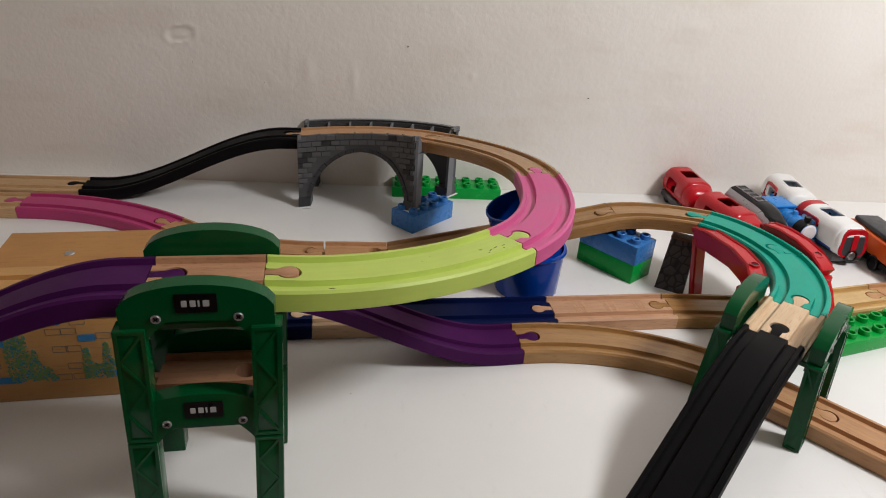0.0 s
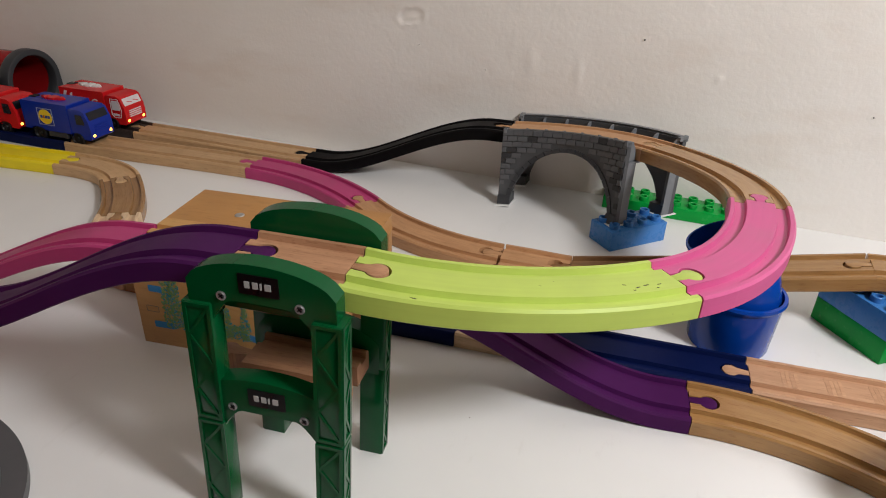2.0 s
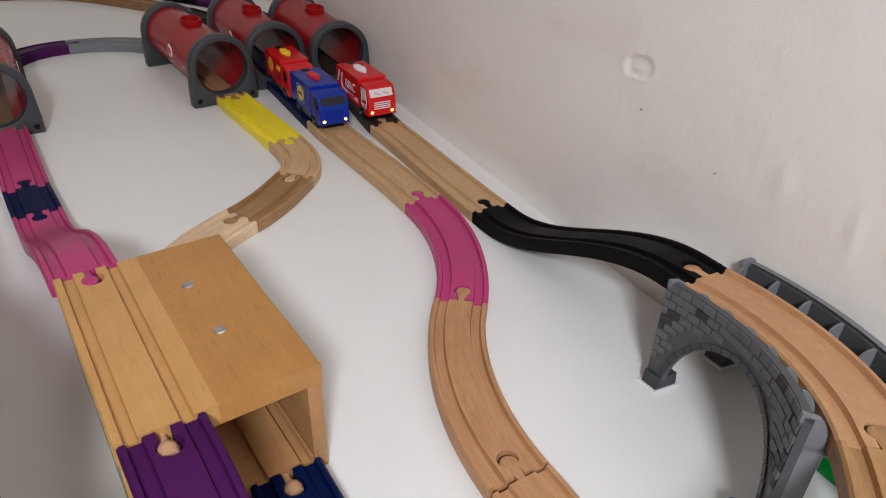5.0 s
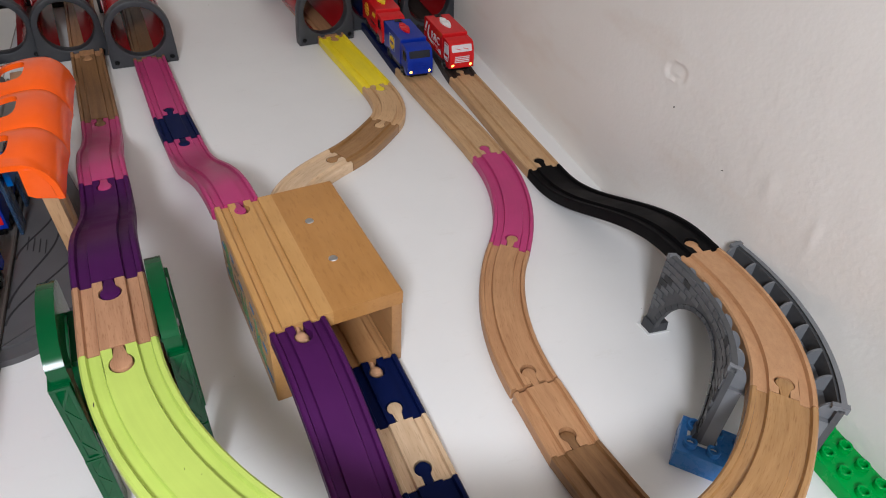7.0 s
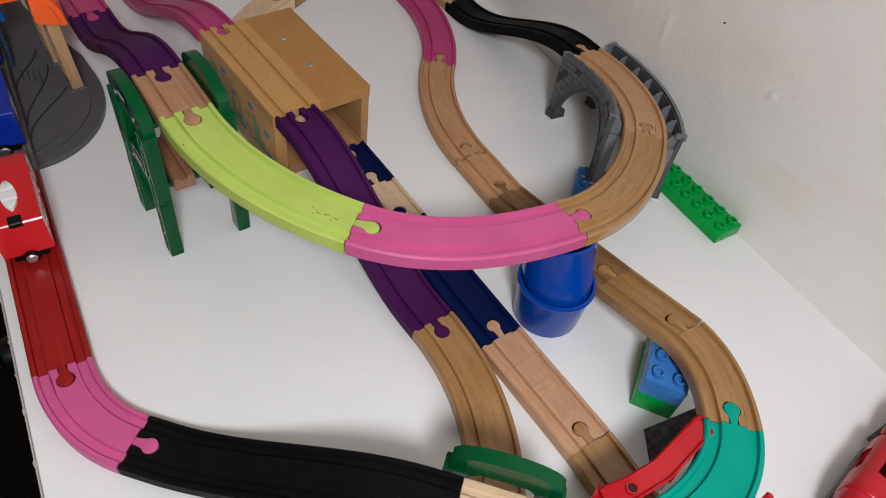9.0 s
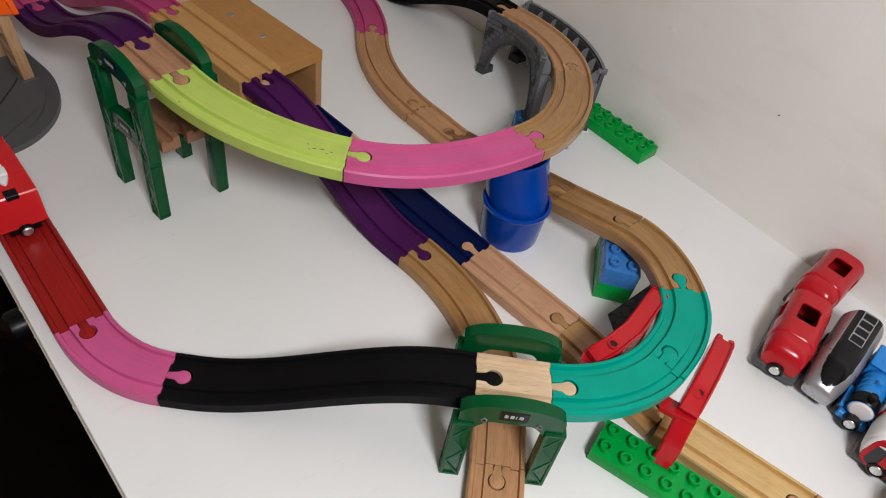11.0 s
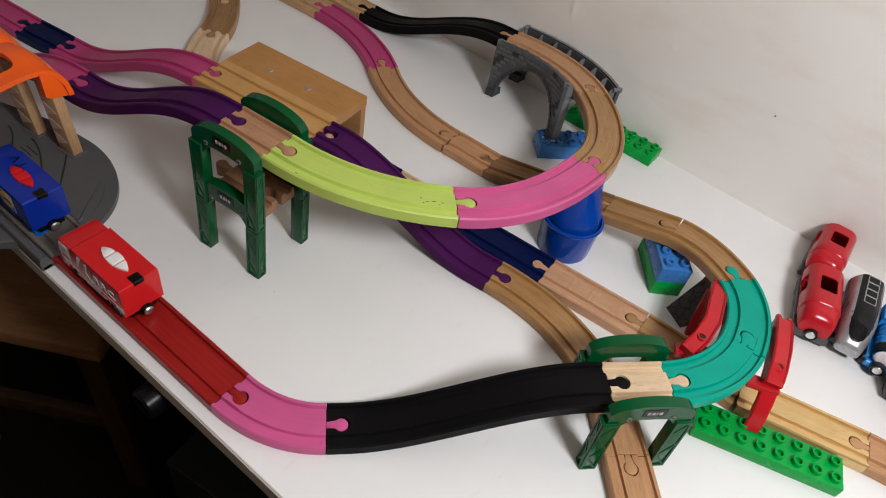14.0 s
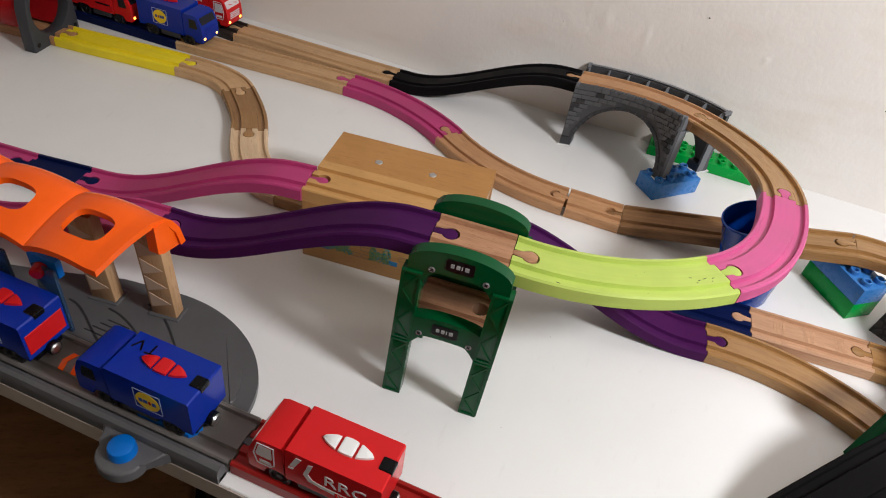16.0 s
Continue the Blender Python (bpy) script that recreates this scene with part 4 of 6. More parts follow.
        sweep(bm, uv, line, [(0.0358, 0.0048), (0.0262, 0.0036), (0.0262, 0.0005), (0.0358, -0.0008)], s, s + 0.0035, 0.01)
        part("coping", bm, M_GREY, base)
    # bricks proud of the side facing the table, voussoirs round the arch
    rng = random.Random(8)
    vf = -0.0340
    row_h, brick = 0.0058, 0.0118
    for r in range(14):
        w1 = 0.0060 - r * row_h
        w0 = w1 - row_h + 0.0009
        off = (r % 2) * brick / 2
        s = a - off
        while s < b:
            e0, e1 = max(a + 0.0006, s + 0.00045), min(b - 0.0006, s + brick - 0.00045)
            s += brick
            if e1 - e0 < 0.0025:
                continue
            ok = w0 > -TALL + 0.011
            for e in (e0, e1, (e0 + e1) / 2):
                g = ((e - a) / (b - a) - 0.5) / 0.450
                if abs(g) < 1 and w0 < -0.0085 - (TALL - 0.0085) * (1 - math.sqrt(1 - g * g)) + 0.0008:
                    ok = False
            if not ok:
                continue
            bm = bmesh.new()
            add_prism(bm, [(e0, w0), (e1, w0), (e1, w1), (e0, w1)], vf - rng.uniform(0.0006, 0.0014), vf + 0.0006, lambda u, v, h: line.put(u, h, v))
            part("brick", bm, M_DARKSTONE if rng.random() < 0.15 else M_STONE, inner)
    n = 22
    for i in range(n):
        def rim(f, k, hgt):
            t = math.pi * f
            return ((0.5 + k * math.cos(t)) * (b - a) + a, -hgt + 0.0035 - (TALL - hgt + 0.0035) * (1 - math.sin(t)))
        f0, f1 = i / n + 0.002, (i + 1) / n - 0.002
        o = [rim(f0, 0.414, 0.0165), rim(f1, 0.414, 0.0165), rim(f1, 0.449, 0.0125), rim(f0, 0.449, 0.0125)]
        o = [(s, max(w, -TALL + 0.010)) for s, w in o]
        if max(p[1] for p in o) - min(p[1] for p in o) < 0.0012 and abs(o[0][0] - o[1][0]) < 0.001:
            continue
        bm = bmesh.new()
        add_prism(bm, o, vf - 0.0009, vf + 0.0006, lambda u, v, h: line.put(u, h, v))
        part("arch_stone", bm, M_DGREY, inner)


M_MORTAR = plastic("mortar_grey_plastic", (0.075, 0.077, 0.081), rough=0.5, spec=0.3)
M_DARKSTONE = plastic("dark_stone_plastic", (0.035, 0.035, 0.037), rough=0.6)
M_STONE = plastic("stone_grey_plastic", (0.108, 0.111, 0.117), rough=0.5, vary=0.08)
make_bridge()


# ---- building bricks ----
def make_brick(nx, ny, h, m, material, label):
    P = 0.016
    base = thing("toy_brick", m, label, "toy brick", "studded toy bricks")
    w, d = nx * P, ny * P
    part("body", box(-w / 2 + 0.0001, w / 2 - 0.0001, -d / 2 + 0.0001, d / 2 - 0.0001, 0, h, 0.0005, 2), material, base)
    bm = bmesh.new()
    add_lathe(bm, [(0.0028, -0.0005), (0.0028, 0.0040), (0.0032, 0.0045), (0.0044, 0.0045), (0.00475, 0.0041), (0.00475, -0.0005)], 20)
    add_lathe(bm, [(0.0, 0.0012), (0.0029, 0.0012)], 20)
    me = finish("stud", bm, material)
    for i in range(nx):
        for j in range(ny):
            shared("stud", me, base, pose((i - (nx - 1) / 2) * P, (j - (ny - 1) / 2) * P, h))
    return base


M_DBLUE = plastic("sky_blue_plastic", (0.045, 0.19, 0.50), rough=0.28, spec=0.25)
M_DGREEN = plastic("bright_green_plastic", (0.002, 0.31, 0.045), rough=0.25, spec=0.2)
make_brick(4, 2, 0.0192, pose(0.1085, 0.7410, 0, 0, 0, 45), M_DBLUE, "blue plastic studded brick under the bridge's foot")
make_brick(4, 2, 0.0192, pose(0.2930, 0.6470, 0, 0, 0, 128), M_DGREEN, "green plastic studded brick at the bottom of a stack")
make_brick(4, 2, 0.0192, pose(0.2930, 0.6470, 0.0192, 0, 0, 128), M_DBLUE, "blue plastic studded brick stacked on a green one")
make_brick(8, 2, 0.0125, pose(0.1400, 0.8205, 0, 0, 0, 0), M_DGREEN, "long green plastic studded brick against the wall")
make_brick(8, 2, 0.0130, pose(0.4580, 0.5210, 0, 0, 0, 16.5), M_DGREEN, "long green plastic studded plate beside a golden track")


# ---- blue cups under the pink curve ----
def make_cup(m, label, profile, material):
    base = thing("plastic_cup", m, label, "cup", "blue stacking cups")
    bm = bmesh.new()
    add_lathe(bm, profile, 48)
    part("wall", bm, material, base)
    return base


CUP_X, CUP_Y = 0.1975, 0.6037
M_CUP = plastic("cup_blue_plastic", (0.002, 0.050, 0.34), rough=0.16, spec=0.3)
lower = make_cup(pose(CUP_X, CUP_Y, 0), "glossy blue plastic cup standing upright on the table",
                 [(0.0, 0.001), (0.0274, 0.001), (0.0280, 0.0), (0.0286, 0.0015), (0.0307, 0.0422), (0.0296, 0.0422), (0.0272, 0.003), (0.0, 0.003)], M_CUP)
bm = bmesh.new()
add_lathe(bm, [(0.0306, 0.0400), (0.0318, 0.0402), (0.0325, 0.0420), (0.0319, 0.0440), (0.0296, 0.0442), (0.0294, 0.0422)], 48)
part("rim", bm, M_CUP, lower)
upper = make_cup(pose(CUP_X - 0.001, CUP_Y + 0.001, 0.0425, 0, -19, 0), "glossy blue plastic cup leaning inside another cup",
                 [(0.0, -0.011), (0.0270, -0.011), (0.0276, -0.010), (0.0288, 0.010), (0.0296, 0.0400), (0.0303, 0.0410), (0.0300, 0.0425), (0.0286, 0.0425), (0.0282, 0.0390), (0.0268, -0.008), (0.0, -0.008)], M_CUP)


# ---- red piers beside the teal curve ----
def ribbon(bm, pts, half_w, tall):
    """Beam of rectangular section along a path of points, its section upright."""
    rings = []
    for i, p in enumerate(pts):
        p = Vector(p)
        d = (Vector(pts[min(i + 1, len(pts) - 1)]) - Vector(pts[max(i - 1, 0)])).normalized()
        side = Vector((0, 0, 1)).cross(d)
        side = side.normalized() if side.length > 0.05 else Vector((1, 0, 0))
        up = d.cross(side).normalized()
        c = 0.0012
        rings.append([bm.verts.new(p + side * a + up * b) for a, b in (
            (half_w, -tall / 2 + c), (half_w, tall / 2 - c), (half_w - c, tall / 2), (-half_w + c, tall / 2),
            (-half_w, tall / 2 - c), (-half_w, -tall / 2 + c), (-half_w + c, -tall / 2), (half_w - c, -tall / 2))])
    for p, q in zip(rings, rings[1:]):
        for j in range(8):
            k = (j + 1) % 8
            bm.faces.new([p[j], p[k], q[k], q[j]])
    bm.faces.new(rings[0])
    bm.faces.new(rings[-1])


def make_pier(beam, leg, flange, hole, label):
    """Arched box beam with side lips, a forked upper end, a collar at the knee and a slim leg."""
    base = thing("red_pier", Matrix.Identity(4), label, "toy bridge part", "red bridge piers")
    bm = bmesh.new()
    ribbon(bm, [Vector(p) - Vector((0, 0, 0.0015)) for p in beam], 0.0074, 0.0170)
    body = part("beam", bm, M_RED, base, angle=20)
    for sgn in (-1, 1):
        bm = bmesh.new()
        pts = []
        for i, p in enumerate(beam):
            d = (Vector(beam[min(i + 1, len(beam) - 1)]) - Vector(beam[max(i - 1, 0)])).normalized()
            side = Vector((0, 0, 1)).cross(d).normalized()
            pts.append(Vector(p) + side * sgn * 0.0064 + Vector((0, 0, 0.0072)))
        ribbon(bm, pts, 0.0012, 0.0030)
        part("lip", bm, M_RED, body)
        tip = (Vector(beam[0]) - Vector(beam[1])).normalized()
        across = Vector((0, 0, 1)).cross(tip).normalized() * sgn * 0.0046
        bm = bmesh.new()
        ribbon(bm, [Vector(beam[0]) + across + Vector((0, 0, 0.0050)), Vector(beam[0]) + across + tip * 0.0042 + Vector((0, 0, 0.0044))], 0.0024, 0.0056)
        part("fork", bm, M_RED, body)
    bm = bmesh.new()
    ribbon(bm, leg, 0.0072, 0.0058)
    part("leg", bm, M_RED, base)
    bm = bmesh.new()
    ribbon(bm, flange, 0.0062, 0.0070)
    part("flange", bm, M_RED, base)
    bm = bmesh.new()
    add_lathe(bm, [(0.0030, -0.006), (0.0030, 0.0008), (0.0040, 0.0008), (0.0044, -0.002)], 18, pose(*hole))
    rim = part("peg_hole", bm, M_RED, base)
    bm = bmesh.new()
    add_lathe(bm, [(0.0, 0.0), (0.0029, 0.0), (0.0029, -0.0004), (0.0, -0.0004)], 18, pose(*hole) @ pose(0, 0, 0.0002))
    part("hole_floor", bm, M_RED_SHADE, rim, "bottom of the peg hole, its shade put into dark red")


# red plastic darkened to carry the shade in holes and carriage insides
M_RED_SHADE = plastic("shaded_red_inside", (0.03, 0.002, 0.003), rough=0.5)
make_pier([(0.353, 0.606, 0.057), (0.357, 0.588, 0.060), (0.364, 0.556, 0.061), (0.364, 0.530, 0.060), (0.361, 0.516, 0.056)],
          [(0.352, 0.604, 0.055), (0.354, 0.600, 0.030), (0.357, 0.595, 0.0)],
          [(0.352, 0.517, 0.050), (0.363, 0.523, 0.051), (0.377, 0.533, 0.052)], (0.3640, 0.5310, 0.0676, 0, 0, 0), "glossy red plastic pier inside the teal curve")
make_pier([(0.4140, 0.6030, 0.0640), (0.4185, 0.5860, 0.0665), (0.4235, 0.5670, 0.0660), (0.4280, 0.5500, 0.0620), (0.4310, 0.5390, 0.0560)],
          [(0.432, 0.540, 0.052), (0.435, 0.533, 0.041), (0.438, 0.528, 0.027), (0.440, 0.522, 0.0135)],
          [(0.414, 0.536, 0.049), (0.425, 0.539, 0.050), (0.438, 0.544, 0.051)], (0.4282, 0.5490, 0.0686, 19, 0, 0), "glossy red plastic pier outside the teal curve")


def stone_mat():
    m, nt, b = node_mat("dark_cobble_plastic")
    v = nt.nodes.new("ShaderNodeTexVoronoi")
    v.feature = "DISTANCE_TO_EDGE"
    v.inputs["Scale"].default_value = 120
    link(nt, mapped(nt, "Object", (1, 1, 1)), v.inputs["Vector"])
    link(nt, ramp_node(nt, v.outputs["Distance"], [(0.02, (0.012, 0.012, 0.012)), (0.12, (0.055, 0.052, 0.05))]), b.inputs["Base Color"])
    b.inputs["Roughness"].default_value = 0.55
    bump_node(nt, b, v.outputs["Distance"], 0.8, 0.002)
    return m


M_COBBLE = stone_mat()


def make_stone_wedge():
    base = thing("stone_pillar", pose(0.3365, 0.6050, 0, 0, 0, -32), "dark grey cobble-patterned plastic pillar leaning under a curve", "toy bridge part")
    for name, o, half, material, label in (("body", [(-0.0135, 0.0), (0.0125, 0.0), (0.0115, 0.0430), (-0.0115, 0.0430)], 0.0050, M_COBBLE, ""),
                                           ("edge", [(-0.0118, 0.0432), (0.0118, 0.0432), (0.0118, 0.0452), (-0.0118, 0.0452)], 0.0058, M_OCHRE_EDGE, "brown top edge")):
        bm = prism_xz(o, -half, half, 0.0006)
        for v in bm.verts:
            v.co.y += v.co.z * 0.55
        part(name, bm, material, base, label)


M_OCHRE_EDGE = plastic("brown_edge", (0.16, 0.08, 0.04), rough=0.5)
make_stone_wedge()


# ---- red tunnels ----
def make_tunnel(x, y, turn, label):
    L, R, ZC = 0.214, 0.0350, 0.0455
    base = thing("tunnel", pose(x, y, 0, 0, 0, turn), label, "toy tunnel", "red tunnels")
    # tube, open below, running back from the front arch
    n = 30
    bm = bmesh.new()
    rings = []
    for s in (-0.002, -L * 0.5, -L + 0.002):
        ring = []
        for r in (R, R - 0.0022):
            ring.append([bm.verts.new((s, r * math.sin(radians(-154 + 308 * i / n)), ZC + r * math.cos(radians(-154 + 308 * i / n)))) for i in range(n + 1)])
        rings.append(ring)
    for p, q in zip(rings, rings[1:]):
        for i in range(n):
            bm.faces.new([p[0][i], p[0][i + 1], q[0][i + 1], q[0][i]])
            bm.faces.new([p[1][i], q[1][i], q[1][i + 1], p[1][i + 1]])
        for i in (0, n):
            bm.faces.new([p[0][i], q[0][i], q[1][i], p[1][i]])
    tube = part("tube", bm, M_TUNNEL, base, "glossy dark red half-open tube")
    for s in (-L * 0.48,):
        bm = bmesh.new()
        add_lathe(bm, [(0.0155, -0.010), (0.0160, 0.0040), (0.0150, 0.0052), (0.0135, 0.0048), (0.0130, -0.002), (0.0, -0.003)], 28, pose(s, 0, ZC + R) @ Matrix.Diagonal((1.2, 0.85, 1, 1)))
        part("chimney_ring", bm, M_TUNNEL, base)
    for s in (-0.012, -L + 0.0):
        bm = bmesh.new()
        outer, inner = [], []
        m = 40
        for i in range(m):
            a = radians(-90 + 360 * i / m)
            c, d = math.cos(a), math.sin(a)
            ro = 0.0405
            px, pz = ro * c, ZC + ro * d
            if d < 0:
                px, pz = math.copysign(0.0405 + 0.002 * min(1, -d * 1.3), c) if abs(c) > 0.28 else px * 1.0, ZC + ro * d * 1.15
                if abs(c) <= 0.72:
                    px, pz = 0.0428 * c / 0.72, 0.0
                pz = max(0.0, pz)
            outer.append((px, pz))
            inner.append((0.0325 * c, max(0.0135, ZC + 0.0325 * d)))
        hole_plate(bm, outer, inner, s - 0.004, s + 0.012, lambda u, v, h: Vector((h, u, v)))
        bmesh.ops.remove_doubles(bm, verts=bm.verts[:], dist=1e-6)
        es = [e for e in bm.edges if len(e.link_faces) == 2 and e.calc_face_angle(0) > 1.2]
        bmesh.ops.bevel(bm, geom=es, offset=0.0018, segments=2, affect="EDGES", profile=0.5)
        part("arch", bm, M_DGREY, base, "dark grey plastic arch at the mouth")
    for sy in (-1, 1):
        bm = bmesh.new()
        add_lathe(bm, [(0.0, 0.0001), (0.0026, 0.0001), (0.0032, 0.0006)], 12, pose(0.0002, sy * 0.0345, 0.0085, 0, 90, 0))
        part("peg_hole", bm, M_BLACK, base)
    for sy in (-1, 1):
        bm = bmesh.new()
        add_lathe(bm, [(0.0, 0.0010), (0.0080, 0.0008), (0.0088, 0.0)], 24, pose(-L * 0.45, sy * R * 0.985, ZC + 0.004, -90 * sy, 0, 0))
        disc = part("roundel", bm, M_WHITE, tube, "white roundel with a red mark")
        for dx in (-0.0032, 0.0, 0.0032):
            bm = bmesh.new()
            yy = sy * (R * 0.985 + 0.0011)
            add_box(bm, -L * 0.45 + dx - 0.0009, -L * 0.45 + dx + 0.0009, min(yy - 0.0004, yy + 0.0002), max(yy - 0.0004, yy + 0.0002), ZC - 0.0005, ZC + 0.0085)
            part("mark", bm, M_RED, disc)
    return base


M_TUNNEL = plastic("tunnel_red_plastic", (0.31, 0.008, 0.010), rough=0.2, spec=0.12)
for x, y, turn in ((-0.661, 0.6360, 8), (-0.694, 0.7140, 2), (-0.667, 0.7945, 0)):
    make_tunnel(x, y, turn, "dark red plastic tunnel with grey arched mouths beside the wall")
for x, y, turn in ((-0.644, 0.3865, 5), (-0.681, 0.3000, 7), (-0.690, 0.2190, 6)):
    make_tunnel(x, y, turn, "dark red plastic tunnel with grey arched mouths behind the station")


# ---- station ----
M_ORANGE = plastic("orange_plastic", (1.0, 0.120, 0.006), rough=0.22)
M_BASE = plastic("station_grey_plastic", (0.098, 0.096, 0.099), rough=0.4, spec=0.25)
# darker than the base plate, to paint the shade of its moulded grooves
M_GROOVE_SHADE = plastic("groove_shade_grey", (0.03, 0.03, 0.032), rough=0.6, spec=0.2)
M_BUTTON = plastic("azure_button_plastic", (0.0, 0.13, 0.50), rough=0.35)


def make_station():
    base = thing("station", Matrix.Identity(4), "grey plastic train station with an orange canopy at the table edge", "toy station")
    def disc(inset, a0, a1, n=32):
        """Points along the rounded end of the base, drawn in by an inset."""
        return [(-0.236 + (0.100 - inset) * math.cos(radians(a0 + (a1 - a0) * i / n)), 0.262 + (0.080 - inset) * math.sin(radians(a0 + (a1 - a0) * i / n))) for i in range(n + 1)]

    o = [(-0.62, 0.2165), (-0.1235, 0.2165), (-0.1235, 0.2440), (-0.1330, 0.2540)] + disc(0.0, 1, 98) + [(-0.300, 0.335), (-0.360, 0.312), (-0.420, 0.292), (-0.62, 0.284)]
    bm = bmesh.new()
    add_prism(bm, o, 0.0, 0.0060, lambda u, v, h: Vector((u, v, h)))
    es = [e for e in bm.edges if all(abs(v.co.z - 0.0060) < 1e-6 for v in e.verts)]
    bmesh.ops.bevel(bm, geom=es, offset=0.0024, segments=3, affect="EDGES", profile=0.5)
    plate_ob = part("base_plate", bm, M_BASE, base, "grey moulded base with a rounded end", angle=12)
    # raised inner floor, its edge a soft step inside the rim
    bm = bmesh.new()
    add_prism(bm, [(-0.60, 0.2660), (-0.1500, 0.2660)] + [q for q in disc(0.0125, 1, 97) if q[1] > 0.2665] + [(-0.300, 0.322), (-0.365, 0.300), (-0.60, 0.276)], 0.0050, 0.0088, lambda u, v, h: Vector((u, v, h)))
    es = [e for e in bm.edges if all(abs(v.co.z - 0.0088) < 1e-6 for v in e.verts)]
    bmesh.ops.bevel(bm, geom=es, offset=0.0022, segments=3, affect="EDGES", profile=0.5)
    part("platform", bm, M_BASE, base, angle=12)
    # track lane in the base
    line = Line((-0.1225, 0.2455, 0.0120), 180, (-0.618, 0.2455, 0.0120), 180)
    bm = track_mesh(line, "", 0.05)
    for v in bm.verts:
        v.co += line.centre
    part("track_lane", bm, M_LANE, base, "grey brown moulded track lane")
    bm = peg_mesh(line, "0")
    for v in bm.verts:
        v.co += line.centre
    part("peg", bm, M_BASE, base)
    # curb along the table edge with a button pad
    bm = bmesh.new()
    prof = [(0.2150, 0.0), (0.2150, 0.0100), (0.2165, 0.0140), (0.2195, 0.0155), (0.2225, 0.0140), (0.2238, 0.0110), (0.2238, 0.0)]
    add_prism(bm, prof, -0.62, -0.1235, lambda u, v, h: Vector((h, u, v)))
    part("curb", bm, M_BASE, base)
    bm = bmesh.new()
    pad = [(-0.1885 + 0.0175 * math.cos(radians(a)), 0.2020 + 0.0150 * math.sin(radians(a))) for a in range(170, 371, 14)]
    pad = [(-0.2150, 0.2155)] + pad + [(-0.1600, 0.2155)]
    add_prism(bm, pad, 0.0005, 0.0100, lambda u, v, h: Vector((u, v, h)))
    es = [e for e in bm.edges if all(abs(v.co.z - 0.0100) < 1e-6 for v in e.verts)]
    bmesh.ops.bevel(bm, geom=es, offset=0.0020, segments=3, affect="EDGES", profile=0.5)
    padob = part("button_pad", bm, M_BASE, base)
    bm = bmesh.new()
    add_lathe(bm, [(0.0, 0.0092), (0.0060, 0.0090), (0.0084, 0.0080), (0.0092, 0.0055), (0.0094, -0.001)], 28, pose(-0.1885, 0.2040, 0.0095))
    part("button", bm, M_BUTTON, padob, "bright blue round push button")
    # raised strips, dark as groove shade: branch that swings off the lane, twin, slots
    def groove_shade(pts, w=0.0008):
        bm = bmesh.new()
        prev = None
        for i, (x, y) in enumerate(pts):
            x0, y0 = pts[max(0, i - 1)]
            x1, y1 = pts[min(len(pts) - 1, i + 1)]
            d = Vector((x1 - x0, y1 - y0)).normalized() * w
            q = [bm.verts.new((x - d.y, y + d.x, 0.0092)), bm.verts.new((x + d.y, y - d.x, 0.0092)), bm.verts.new((x + d.y, y - d.x, 0.0084)), bm.verts.new((x - d.y, y + d.x, 0.0084))]
            if prev:
                for j in range(4):
                    k = (j + 1) % 4
                    bm.faces.new([prev[j], prev[k], q[k], q[j]])
            prev = q
        part("groove_shade", bm, M_GROOVE_SHADE, plate_ob)

    for x0, x1, y1 in ((-0.172, -0.262, 0.318), (-0.192, -0.285, 0.300), (-0.255, -0.318, 0.294)):
        groove_shade([(x0 + (x1 - x0) * i / 16, 0.2675 + (y1 - 0.2675) * (i / 16) ** 2 * (3 - 2 * i / 16)) for i in range(17)])
    for i in range(4):
        groove_shade([(-0.286 + 0.003 * i, 0.2755 + i * 0.0050), (-0.266 + 0.003 * i, 0.2755 + i * 0.0050)], 0.0005)
    # orange chevrons on the lane
    for i in range(4):
        x = -0.238 - i * 0.011
        for sy in (-1, 1):
            bm = bmesh.new()
            o = [(x, 0.2440), (x - 0.0045, 0.2440), (x - 0.0015, 0.2440 + sy * 0.0078), (x + 0.003, 0.2440 + sy * 0.0078)]
            add_prism(bm, o, 0.0116, 0.0124, lambda u, v, h: Vector((u, v, h)))
            part("chevron", bm, M_ORANGE, plate_ob, "orange printed chevron stripe")
    # arrow plate lying on the lane
    bm = bmesh.new()
    add_prism(bm, [(-0.2010, 0.2390), (-0.1985, 0.2300), (-0.1575, 0.2310), (-0.1515, 0.2390), (-0.1575, 0.2470), (-0.1985, 0.2480)], 0.0090, 0.0128, lambda u, v, h: Vector((u, v, h)))
    es = [e for e in bm.edges if all(abs(v.co.z - 0.0128) < 1e-6 for v in e.verts)]
    bmesh.ops.bevel(bm, geom=es, offset=0.0008, segments=2, affect="EDGES", profile=0.5)
    sign = part("arrow_plate", bm, M_BUTTON, base, "blue plate with a white arrow")
    bm = bmesh.new()
    for sy in (-1, 1):
        add_prism(bm, [(-0.1960, 0.2390), (-0.1895, 0.2390), (-0.1820, 0.2390 + sy * 0.0066), (-0.1890, 0.2390 + sy * 0.0066)], 0.0127, 0.0131, lambda u, v, h: Vector((u, v, h)))
    part("arrow", bm, M_WHITE, sign)
    for i in range(2):
        part("print_bar", box(-0.1740 + i * 0.0056, -0.1700 + i * 0.0056, 0.2340, 0.2440, 0.0127, 0.0131), M_MARK, sign)
    # posts
    for x, y, lean, tall in ((-0.2435, 0.3190, 3, 0.0930), (-0.2950, 0.3110, 3, 0.0920), (-0.430, 0.2850, 3, 0.0900)):
        m = pose(x, y, 0.0085, lean, 0, 8)
